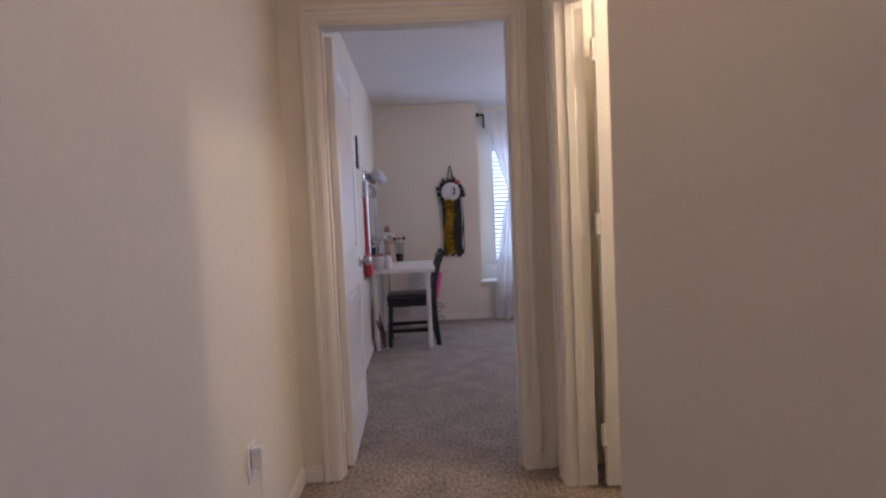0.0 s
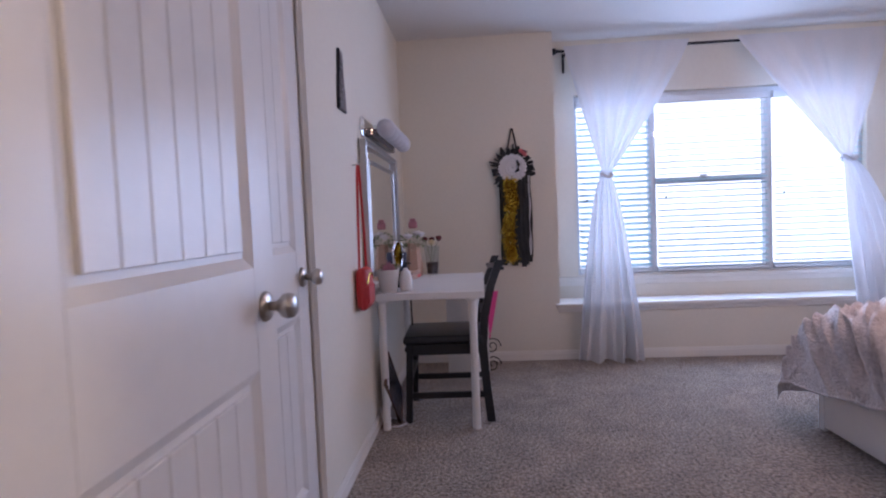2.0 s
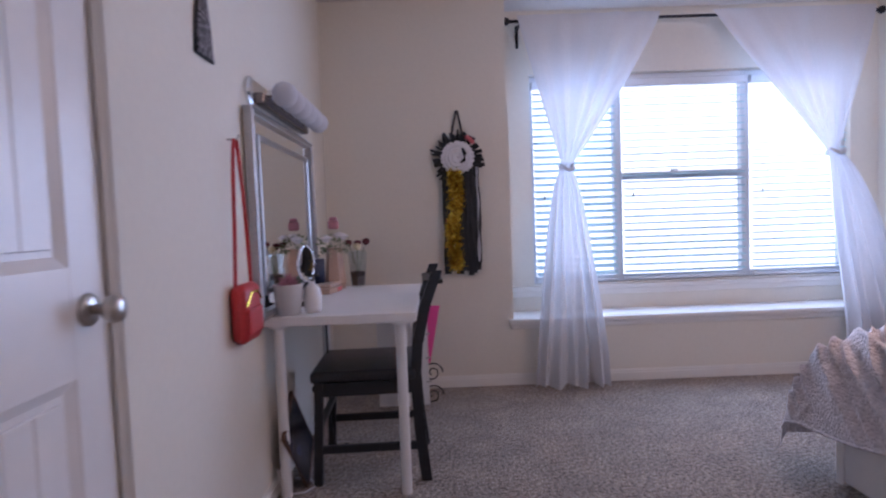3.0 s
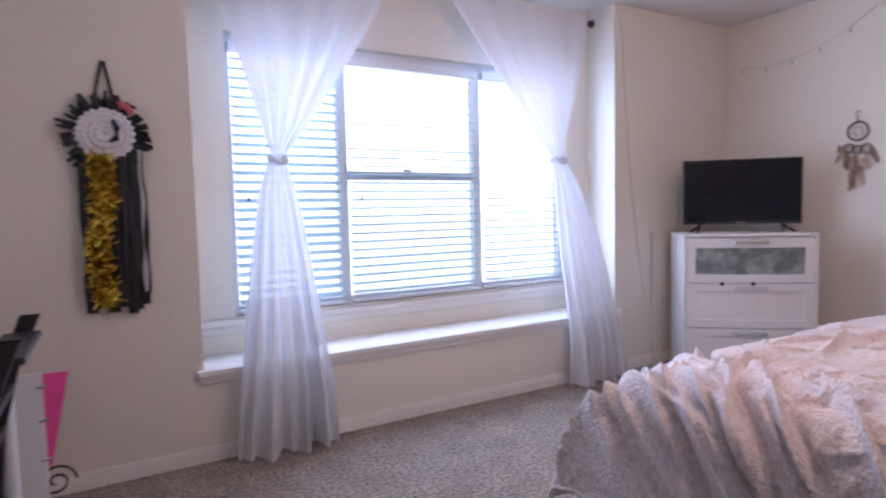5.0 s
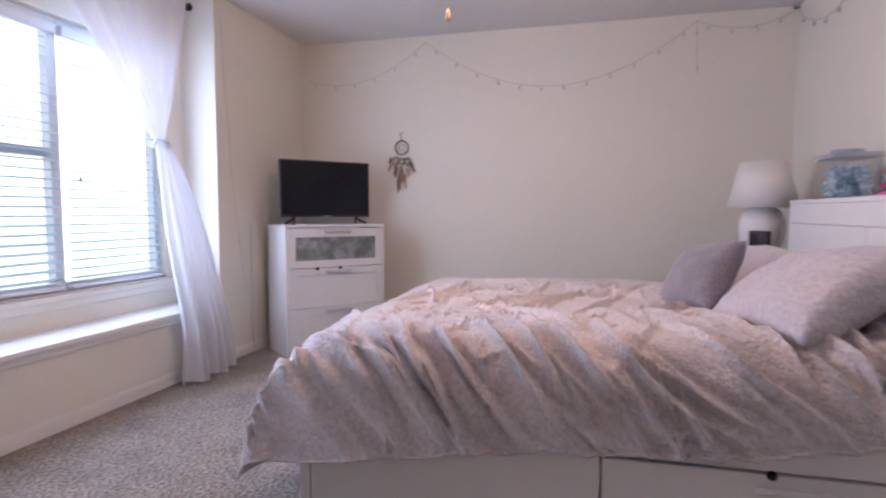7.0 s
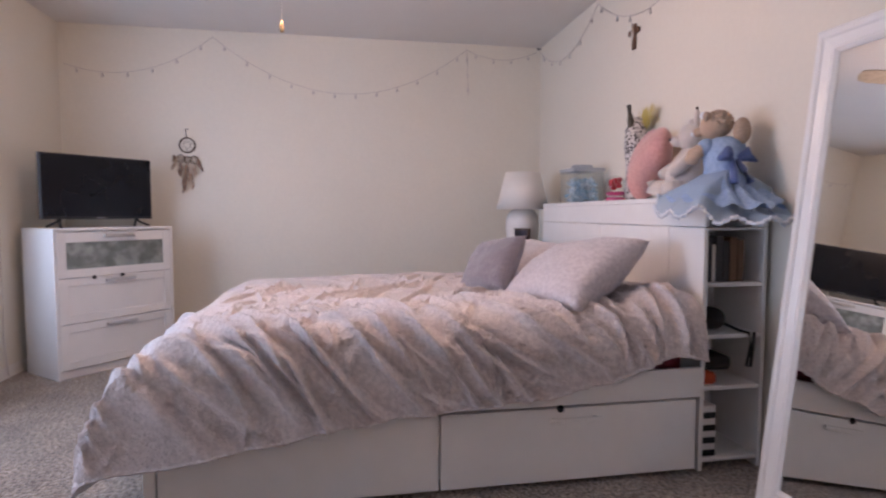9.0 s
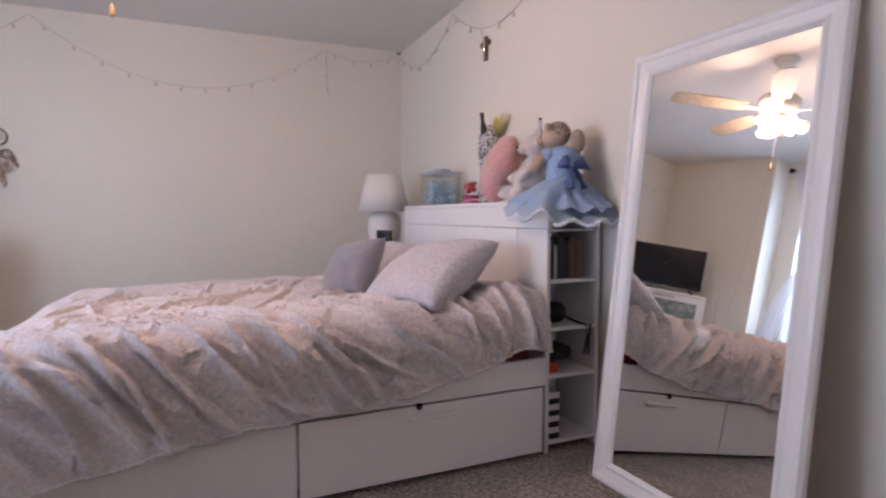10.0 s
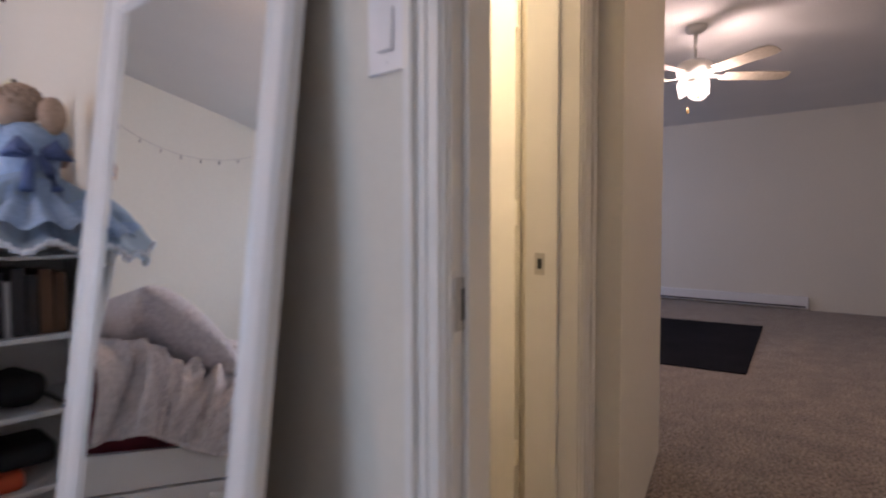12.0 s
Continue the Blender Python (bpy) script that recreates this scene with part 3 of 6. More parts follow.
nt.links.new(geo.outputs["Position"], fine.inputs["Vector"])
add = nt.nodes.new("ShaderNodeMath")
add.operation = "MULTIPLY_ADD"
add.inputs[1].default_value = 0.4
nt.links.new(fine.outputs["Fac"], add.inputs[0])
nt.links.new(mr.outputs["Result"], add.inputs[2])
bn = nt.nodes.new("ShaderNodeBump")
bn.inputs["Strength"].default_value, bn.inputs["Distance"].default_value = 1.0, 0.0042
nt.links.new(add.outputs[0], bn.inputs["Height"])
nt.links.new(bn.outputs["Normal"], nt.nodes["Principled BSDF"].inputs["Normal"])


def duvet_base(s, t):
    """Smooth cloth over the bed; s: from the headboard to past the foot, t: from the wall side over the top and down the near side."""
    top, r, flat_x, flat_y = 0.628, 0.15, 1.86, 2.07

    def bend(d, flat):
        a = np.clip((d - flat + r) / r, 0, math.pi / 2)
        rest = np.maximum(0, d - flat + r - r * math.pi / 2)
        return np.minimum(d, flat - r) + r * np.sin(a) + rest * 0.14, r * (1 - np.cos(a)) + rest

    ys, dz1 = bend(s, flat_y)
    xs, dz2 = bend(t, flat_x)
    drop = (dz1 ** 4 + dz2 ** 4) ** 0.25
    x, y, z = 4.93 - xs, 3.315 + ys, top - drop
    level = 1 - np.minimum(1, drop / 0.25)
    far = np.clip((x - 3.3) / 1.5, 0, 1)
    z = z + level * 0.035 * np.exp(-((y - 4.25) / 0.7) ** 2) + 0.10 * np.exp(-((y - 3.42) / 0.22) ** 2) * (1 - np.minimum(1, drop / 0.45)) * (1 - 0.5 * far)
    z = z - level * 0.03 * far * np.maximum(0, 1 - np.abs(x - 4.9) / 0.3)
    # the near foot corner flares out over the carpet
    flare = 0.2 * np.tanh(np.maximum(0, drop - 0.02) / 0.2) * np.clip((s - 1.75) / 0.4, 0, 1) * np.clip((t - 1.35) / 0.5, 0, 1)
    return np.stack([x - 0.15 * flare, y + 0.64 * flare, np.maximum(z, 0.03)], -1)


def waves(a, b, scale, seed, n=10):
    """A smooth random field made of crossing waves, about -1 to 1."""
    g = np.random.default_rng(seed)
    out = 0.0
    for _ in range(n):
        d, k, p = g.uniform(0, math.pi), scale * g.uniform(0.6, 1.5), g.uniform(0, 6.28)
        out = out + np.sin(k * (a * math.cos(d) + b * math.sin(d)) + p)
    return out / math.sqrt(n)


def wrinkle(s, t, s0, t0, angle, length, height, width, curve):
    """One sharp-crested fold with a softer hollow beside it."""
    ca, sa = math.cos(angle), math.sin(angle)
    u, v = (s - s0) * ca + (t - t0) * sa, -(s - s0) * sa + (t - t0) * ca
    k = np.clip(u / length, 0, 1)
    v = v - curve * k * k * length
    w = width * (0.6 + 0.9 * k)
    crest = 1 / (1 + (np.where(v > 0, v * 1.5, v) / w) ** 2) ** 1.4
    hollow = np.exp(-((v - 2.0 * w) / (1.6 * w)) ** 2)
    return height * np.sin(math.pi * k) ** 0.7 * (crest - 0.55 * hollow)


def duvet_grid(nu, nv):
    u, v = np.meshgrid(np.linspace(0, 1, nu + 1), np.linspace(0, 1, nv + 1), indexing="ij")
    s = u * 2.50
    yy = 3.315 + np.minimum(s, 2.17)
    low = 0.450 - 0.112 * (yy - 3.3) + 0.014 * waves(yy, 0 * yy, 6.0, 4) + 0.006 * waves(yy, 0 * yy, 22.0, 5)
    t = v * (1.86 + 0.15 * (math.pi / 2) - 0.15 + 0.478 - low)
    p = duvet_base(s, t)
    e = 0.004
    n = np.cross(duvet_base(s + e, t) - p, duvet_base(s, t + e) - p)
    n /= np.maximum(np.linalg.norm(n, axis=-1, keepdims=True), 1e-9)
    n *= np.sign(n[nu // 2, nv // 3, 2])
    warp_s, warp_t = s + 0.035 * waves(s, t, 7.0, 1), t + 0.035 * waves(s, t, 7.0, 2)
    g = np.random.default_rng(11)
    d = 0.010 * waves(s, t, 5.0, 3) + 0.0035 * waves(warp_s, warp_t, 24.0, 6)
    # long slanting folds that start on the mattress edge and fall down the near side
    for k in range(84):
        s0 = 0.05 + 2.3 * (k + g.uniform(-0.5, 0.5)) / 84
        slant = 0.95 * min(1.0, max(0.0, (s0 - 0.15) / 0.9)) + g.uniform(-0.22, 0.22)
        d += wrinkle(warp_s, warp_t, s0 + 0.22 * slant, 1.52 + g.uniform(-0.30, 0.38), math.pi / 2 + slant * 0.75, g.uniform(0.30, 0.75), g.uniform(0.026, 0.062), g.uniform(0.008, 0.014), g.uniform(-0.15, 0.25))
    # folds that fan over the top from the near edge
    for k in range(90):
        s0, t0 = g.uniform(0.25, 2.0), g.uniform(0.25, 1.55)
        d += wrinkle(warp_s, warp_t, s0, t0, g.choice([0.9, 1.5, 2.2, 2.7]) + g.uniform(-0.3, 0.3), g.uniform(0.18, 0.60), g.uniform(0.010, 0.028), g.uniform(0.008, 0.015), g.uniform(-0.3, 0.3))
    # short puckers
    for k in range(170):
        s0, t0 = g.uniform(0.1, 2.4), g.uniform(0.5, 2.15)
        d += wrinkle(warp_s, warp_t, s0, t0, g.uniform(0.6, 2.6), g.uniform(0.07, 0.20), g.uniform(0.006, 0.016), g.uniform(0.006, 0.010), g.uniform(-0.4, 0.4))
    # folds down the foot end
    for k in range(14):
        d += wrinkle(warp_s, warp_t, 1.90 + g.uniform(-0.1, 0.15), 0.1 + 1.7 * k / 14, g.uniform(-0.35, 0.45), g.uniform(0.35, 0.6), g.uniform(0.010, 0.024), g.uniform(0.012, 0.022), g.uniform(-0.2, 0.2))
    d = 0.046 * np.tanh(d / 0.046)
    corner = np.clip((s - 1.75) / 0.25, 0, 1) * np.clip((t - 1.45) / 0.3, 0, 1)
    d *= 1 - 0.55 * corner
    q = p + n * d[..., None]
    q[..., 2] = np.maximum(q[..., 2], 0.03)
    return q - np.array([3.9, 4.4, 0.30])


duv = thing("duvet", (3.9, 4.4, 0.30), "rumpled lilac-grey embossed comforter hanging over the bed's side", "comforter")
NU, NV = 500, 420
cloth = duvet_grid(NU, NV)
bm = sheet(bmesh.new(), NU, NV, lambda u, v: Vector(cloth[round(u * NU), round(v * NV)]))
part("cover", bm, VELVET, duv, smooth=True)
part("hem", tube(bmesh.new(), [Vector(cloth[k * 3, NV]) for k in range(NU // 3 - 8)], 0.006, 6), VELVET, duv, "stitched hem", True)


def pillow(name, label, at, w, h, d, rot, mat, corner=0.5, seed=0.0):
    """A stuffed pillow with pulled corners, lying in x-z, thickness along y."""
    bm = bmesh.new()

    def f(sign):
        def g(u, v):
            a, b = 2 * u - 1, 2 * v - 1
            k = (1 - abs(a) ** 2.6) * (1 - abs(b) ** 2.6)
            pinch = 1 - 0.07 * (1 - abs(b) ** 2) * abs(a) ** 2 * 1.0
            pin2 = 1 - 0.07 * (1 - abs(a) ** 2) * abs(b) ** 2
            wob = 0.012 * noise.noise(Vector((a * 2.5, b * 2.5, seed + sign))) + 0.006 * noise.noise(Vector((a * 6, b * 6, seed + sign)))
            return Vector((a * w / 2 * pinch, sign * (d / 2 * max(0, k) ** corner + wob * max(0, k) ** 0.5), b * h / 2 * pin2))
        return g

    sheet(bm, 26, 26, f(1))
    sheet(bm, 26, 26, f(-1))
    bmesh.ops.remove_doubles(bm, verts=bm.verts, dist=0.0015)
    ob = part(name, bm, mat, None, smooth=True)
    ob.matrix_world = pose(*at, *rot)
    return tagged(ob, label, "pillow", "pillows on the bed")


FUR = material("grey_fur", (0.33, 0.29, 0.33), 0.9, second=(0.22, 0.19, 0.225), grain=120, spread=0.08, bump=1.0, bump_scale=150, distance=0.012, sheen=0.6)
SHAM = material("embossed_sham", (0.60, 0.55, 0.57), 0.7, second=(0.48, 0.43, 0.46), grain=60, spread=0.05, bump=0.9, bump_scale=70, distance=0.006, sheen=0.4)
pillow("pillow", "large lilac embossed pillow lying against the headboard", (3.52, 3.71, 0.755), 0.68, 0.47, 0.24, (56, 8, 12), SHAM, seed=3)
pillow("pillow", "small grey-mauve furry cushion propped on the pillows", (3.93, 3.95, 0.770), 0.36, 0.33, 0.17, (36, 10, 26), FUR, seed=5)
pillow("pillow", "lilac embossed pillow half hidden behind the cushion", (4.40, 3.66, 0.74), 0.70, 0.46, 0.22, (66, 0, 3), SHAM, seed=8)

# ---- dresser, television, desk, chair, mirror ----
FROST = material("frosted_glass", (0.30, 0.34, 0.33), 0.35, second=(0.16, 0.19, 0.18), grain=9, spread=0.2, big=14, contrast=(0.42, 0.58))
# white handles, greyed in colour to stand in for the shadow round them
HANDLE = material("shade_greyed_metal", (0.60, 0.60, 0.60), 0.3, 0.4, grain=20, spread=0.03)
dres = thing("dresser", (5.174, 6.198, 0), "white three-drawer dresser with frosted glass in its top drawer", "dresser", turn=-40.8)
W, D, HD = 0.78, 0.41, 0.95


def dr(x0, x1, y0, y1, z0, z1, name, mat=WHITE, parent=None, bev=0.002, lab=""):
    return part(name, boxed(x0, x1, y0, y1, z0, z1, bev), mat, parent or dres, lab)


dr(-W / 2, -W / 2 + 0.018, 0.0, D, 0, HD - 0.018, "side_panel")
dr(W / 2 - 0.018, W / 2, 0.0, D, 0, HD - 0.018, "side_panel")
dr(-W / 2 - 0.002, W / 2 + 0.002, -0.004, D, HD - 0.018, HD, "top_panel")
dr(-W / 2 + 0.018, W / 2 - 0.018, D - 0.008, D - 0.002, 0.02, HD - 0.018, "back_panel")
dr(-W / 2 + 0.018, W / 2 - 0.018, 0.02, 0.036, 0.0, 0.055, "plinth")
for i, (z0, z1) in enumerate(((0.060, 0.345), (0.350, 0.635), (0.640, 0.925))):
    x0, x1 = -W / 2 + 0.020, W / 2 - 0.020
    bm = bmesh.new()
    fr = 0.052
    block(bm, x0, x0 + fr, 0.0, 0.018, z0, z1, 0.0015)
    block(bm, x1 - fr, x1, 0.0, 0.018, z0, z1, 0.0015)
    block(bm, x0 + fr, x1 - fr, 0.0, 0.018, z0, z0 + fr, 0.0015)
    block(bm, x0 + fr, x1 - fr, 0.0, 0.018, z1 - fr - (0.012 if i == 2 else 0), z1, 0.0015)
    d = part("drawer_front", bm, WHITE, dres)
    part("panel", boxed(x0 + fr - 0.002, x1 - fr + 0.002, 0.007, 0.014, z0 + fr - 0.002, z1 - fr + 0.002), FROST if i == 2 else WHITE, d, "frosted glass panel" if i == 2 else "")
    zh = z1 - 0.026
    part("handle", block(block(boxed(-0.10, 0.10, -0.032, -0.018, zh - 0.011, zh + 0.011, 0.003), -0.085, -0.07, -0.019, 0.0, zh - 0.006, zh + 0.006),
                         0.07, 0.085, -0.019, 0.0, zh - 0.006, zh + 0.006), NICKEL if i == 2 else HANDLE, d, "bar handle")
    if i == 1:
        for xx in (-0.16, 0.02):
            part("drawer_catch", lathe(bmesh.new(), ((0.013, 0), (0.012, 0.006), (0.006, 0.009)), (xx, -0.002, z1 - 0.002), 10, Matrix.Rotation(math.pi / 2, 4, "X")), BLACK, d)

tv = thing("television", (5.345, 6.37, HD), "black flat-screen television switched off on the dresser", "television", turn=-42)
TW, TH = 0.725, 0.43
bm = boxed(-TW / 2, TW / 2, -0.012, 0.022, 0.055, 0.055 + TH, 0.004)
block(bm, -TW * 0.36, TW * 0.36, 0.02, 0.062, 0.08, 0.34, 0.012)
part("casing", bm, BLACK, tv)
part("screen", boxed(-TW / 2 + 0.010, TW / 2 - 0.010, -0.0135, -0.0125, 0.055 + 0.018, 0.055 + TH - 0.010), SCREEN, tv, "dark glossy screen")
part("badge", boxed(-0.03, 0.03, -0.014, -0.0125, 0.0595, 0.066, 0.0), NICKEL, tv)
for s in (-1, 1):
    bm = bmesh.new()
    tube(bm, [(s * 0.25, 0.0, 0.058), (s * 0.262, -0.02, 0.035), (s * 0.29, -0.10, 0.006)], 0.008, 8)
    tube(bm, [(s * 0.25, 0.0, 0.058), (s * 0.262, 0.03, 0.035), (s * 0.29, 0.10, 0.006)], 0.008, 8)
    part("foot", bm, BLACK, tv)

desk = thing("desk", (0.88, 5.405, 0), "white desk with round metal legs against the wall", "desk")
part("desktop", boxed(0.0, 0.595, 0.0, 1.0, 0.698, 0.735, 0.003, 2), WHITE, desk)
for x, y in ((0.050, 0.035), (0.530, 0.035), (0.050, 0.95), (0.530, 0.95)):
    bm = bmesh.new()
    lathe(bm, ((0.020, 0.0), (0.022, 0.012), (0.021, 0.02), (0.021, 0.684), (0.036, 0.690), (0.036, 0.698)), (x, y, 0), 20)
    part("leg", bm, WHITE_METAL, desk, smooth=False)

# the chair faces the wall, its back to the room
chair = thing("dining_chair", (1.250, 5.735, 0), "black wooden dining chair with a padded seat pushed under the desk", "chair", turn=2)


def bar(p, q, w, d, name, mat=BLACK_WOOD):
    bm = bmesh.new()
    p, q = Vector(p), Vector(q)
    a = (q - p)
    block(bm, -w / 2, w / 2, -d / 2, d / 2, 0, a.length, 0.004)
    turned(bm, Matrix.Translation(p) @ a.to_track_quat("Z", "Y").to_matrix().to_4x4())
    return part(name, bm, mat, chair)


for y in (-0.19, 0.19):
    bar((-0.22, y, 0), (-0.20, y, 0.44), 0.036, 0.036, "leg")
    bm = bmesh.new()
    rows = [(0.232, 0.0), (0.212, 0.20), (0.200, 0.42), (0.214, 0.58), (0.252, 0.74), (0.305, 0.88)]
    pts = [(x, y, z) for x, z in rows]
    for (xa, _, za), (xb, _, zb) in zip(pts, pts[1:]):
        v = [bm.verts.new((xx + dx, y + dy, zz)) for xx, zz in ((xa, za), (xb, zb)) for dx in (-0.022, 0.022) for dy in (-0.017, 0.017)]
        for q in ((0, 1, 5, 4), (2, 3, 7, 6), (0, 2, 6, 4), (1, 3, 7, 5)):
            bm.faces.new([v[i] for i in q])
        if za == 0:
            bm.faces.new([v[i] for i in (0, 1, 3, 2)])
        if zb > 0.88:
            bm.faces.new([v[i] for i in (4, 5, 7, 6)])
    bmesh.ops.remove_doubles(bm, verts=bm.verts, dist=0.0005)
    part("back_post", bm, BLACK_WOOD, chair)
    bar((-0.205, y, 0.15), (0.215, y, 0.15), 0.022, 0.034, "stretcher")
    bar((-0.20, y, 0.405), (0.205, y, 0.405), 0.024, 0.06, "apron")
bar((-0.20, -0.19, 0.405), (-0.20, 0.19, 0.405), 0.06, 0.024, "apron")
bar((0.21, -0.19, 0.25), (0.21, 0.19, 0.25), 0.03, 0.02, "stretcher")
bar((-0.205, -0.19, 0.25), (-0.205, 0.19, 0.25), 0.03, 0.02, "stretcher")
part("seat", boxed(-0.235, 0.205, -0.215, 0.215, 0.432, 0.482, 0.018, 4), BLACK_VINYL, chair, "padded black vinyl seat", True)
for x, z, hh in ((0.218, 0.59, 0.05), (0.242, 0.70, 0.05), (0.288, 0.832, 0.085)):
    bar((x, -0.175, z), (x, 0.175, z), hh, 0.016, "back_slat")

# leaning mirror
lean = 6.5
MW, MH = 0.795, 1.678
mir = thing("floor_mirror", (2.468, 3.220, 0), "tall white-framed mirror leaning against the wall", "mirror", turn=2.0)
MIR_M = pose(0, 0, 0, lean, 0, 0)
bm = bmesh.new()
fw = 0.088
prof = ((0.0, 0.0), (0.0, 0.020), (0.012, 0.030), (0.028, 0.030), (0.036, 0.024), (0.062, 0.018), (0.074, 0.022), (fw, 0.012), (fw, 0.0))
rings = []
for o, h in prof:
    rings.append([bm.verts.new((x, h, z)) for x, z in ((-MW / 2 + o, o), (MW / 2 - o, o), (MW / 2 - o, MH - o), (-MW / 2 + o, MH - o))])
for a, b in zip(rings, rings[1:] + rings[:1]):
    for k in range(4):
        bm.faces.new((a[k], a[(k + 1) % 4], b[(k + 1) % 4], b[k]))
part("frame", turned(bm, MIR_M), WHITE, mir, "white moulded frame")
part("glass", turned(boxed(-MW / 2 + fw - 0.006, MW / 2 - fw + 0.006, 0.004, 0.009, fw - 0.006, MH - fw + 0.006), MIR_M), MIRROR, mir, "mirror glass")
part("backing", turned(boxed(-MW / 2 + 0.02, MW / 2 - 0.02, -0.006, 0.003, 0.02, MH - 0.02), MIR_M), material("backing_board", (0.30, 0.22, 0.15), 0.8, grain=50, spread=0.1), mir)

# ---- ceiling fans ----
BLADE = material("pale_wood_blade", (0.62, 0.54, 0.43), 0.5, second=(0.50, 0.42, 0.32), grain=30, spread=0.06)
FAN_WHITE = material("fan_enamel", (0.78, 0.76, 0.72), 0.35, grain=20, spread=0.02)
LIT = bpy.data.materials.new("lit_frosted_glass")
LIT.use_nodes = True
nt = LIT.node_tree
nt.nodes.remove(nt.nodes["Principled BSDF"])
em, tp, mx = nt.nodes.new("ShaderNodeEmission"), nt.nodes.new("ShaderNodeBsdfTransparent"), nt.nodes.new("ShaderNodeMixShader")
em.inputs["Color"].default_value, em.inputs["Strength"].default_value = (1.0, 0.90, 0.74, 1), 9.0
mx.inputs[0].default_value = 0.5
nt.links.new(em.outputs[0], mx.inputs[1])
nt.links.new(tp.outputs[0], mx.inputs[2])
nt.links.new(mx.outputs[0], nt.nodes["Material Output"].inputs["Surface"])
WOOD_FOB = material("wooden_fob", (0.42, 0.26, 0.12), 0.5, grain=50, spread=0.15)


def ceiling_fan(x, y, turn, label, fob):
    fan = thing("ceiling_fan", (x, y, H), label, "ceiling fan", turn=turn)
    part("canopy", lathe(bmesh.new(), ((0.075, 0.0), (0.075, -0.012), (0.055, -0.04), (0.02, -0.055))), FAN_WHITE, fan, smooth=True)
    part("downrod", lathe(bmesh.new(), ((0.012, -0.05), (0.012, -0.25))), FAN_WHITE, fan, smooth=True)
    part("motor", lathe(bmesh.new(), ((0.03, -0.235), (0.10, -0.25), (0.125, -0.275), (0.125, -0.335), (0.09, -0.365), (0.06, -0.372), (0.055, -0.385), (0.075, -0.395), (0.05, -0.41), (0.01, -0.415)), n=28),
         FAN_WHITE, fan, smooth=True)
    for k in range(5):
        m = pose(0, 0, -0.345, 0, 0, 72 * k) @ pose(0, 0, 0, -12)
        bm = bmesh.new()
        rim = [(0.20, -0.052), (0.36, -0.062), (0.60, -0.066), (0.655, -0.050), (0.668, 0.0), (0.655, 0.050), (0.60, 0.066), (0.36, 0.062), (0.20, 0.052)]
        lo, hi = [bm.verts.new((a, b, -0.003)) for a, b in rim], [bm.verts.new((a, b, 0.003)) for a, b in rim]
        bm.faces.new(lo), bm.faces.new(hi)
        for i in range(len(rim)):
            j = (i + 1) % len(rim)
            bm.faces.new((lo[i], lo[j], hi[j], hi[i]))
        b = part("blade", turned(bm, m), BLADE, fan)
        part("blade_iron", turned(boxed(0.09, 0.25, -0.018, 0.018, -0.008, -0.0035, 0.002), m), FAN_WHITE, b)
    for k in range(3):
        a = 120 * k + 28.6 - turn
        m = pose(0, 0, 0, 0, 0, a) @ pose(0.10, 0, -0.385, 0, 32, 0)
        arm = part("lamp_arm", tube(bmesh.new(), [m @ Vector((-0.07, 0, 0.01)), m @ Vector((0, 0, 0.0)), m @ Vector((0, 0, -0.01))], 0.011, 8), FAN_WHITE, fan)
        bm = bmesh.new()
        rows = ((0.020, 0.0), (0.034, -0.018), (0.046, -0.045), (0.056, -0.075), (0.066, -0.10))
        rings = [[bm.verts.new(m @ Vector((r * math.cos(q * math.pi / 8), r * math.sin(q * math.pi / 8), z))) for q in range(16)] for r, z in rows]
        for p, q in zip(rings, rings[1:]):
            for i in range(16):
                bm.faces.new((p[i], p[(i + 1) % 16], q[(i + 1) % 16], q[i]))
        part("lamp_shade", bm, LIT, arm, "lit frosted glass shade", True)
    for dx, dy, bottom in ((0.036, 0.046, fob), (-0.03, 0.03, -0.52)):
        c = part("pull_chain", tube(bmesh.new(), [(dx, dy, -0.38), (dx, dy, bottom + 0.04)], 0.0012, 5), NICKEL, fan)
        part("fob", lathe(bmesh.new(), ((0.003, 0.045), (0.007, 0.03), (0.010, 0.012), (0.007, 0.0))[::-1], (dx, dy, bottom), 12), WOOD_FOB, c, "wooden pull", True)
    return fan


ceiling_fan(FAN_1[0], FAN_1[1], 20, "white five-blade ceiling fan with three lit glass shades", -0.725)
ceiling_fan(FAN_2[0], FAN_2[1], 5, "white five-blade living room ceiling fan with lit shades", -0.62)

# unseen fixture, added to go with the hall lamp
hl = thing("added_ceiling_light", (1.40, 1.55, H), "unseen round opal ceiling light added in the hall", "ceiling light")
part("base", lathe(bmesh.new(), ((0.11, 0.0), (0.11, -0.018), (0.09, -0.022))), FAN_WHITE, hl, smooth=True)
part("bowl", lathe(bmesh.new(), ((0.105, -0.02), (0.10, -0.05), (0.07, -0.085), (0.02, -0.10))), LIT, hl, "lit opal glass bowl", True)

# ---- things on the walls ----


def colour(name, c, rough=0.6, **kw):
    return material(name, c, rough, spread=kw.pop("spread", 0.08), **kw)


RIBBON = colour("black_ribbon", (0.010, 0.010, 0.013), 0.55, grain=60, spread=0.3)
# darker gold flecks paint in the shaded gaps and sparkle of tinsel
GOLD = material("gold_tinsel", (0.98, 0.72, 0.10), 0.2, 0.85, second=(0.50, 0.30, 0.03), grain=120, spread=0.2, contrast=(0.42, 0.58))
PETAL = colour("white_petal", (0.80, 0.79, 0.82), 0.7, grain=80)
CORAL = colour("coral_rosebud", (0.75, 0.16, 0.17), 0.6)
SILVER = colour("silver_ribbon", (0.55, 0.55, 0.58), 0.35)

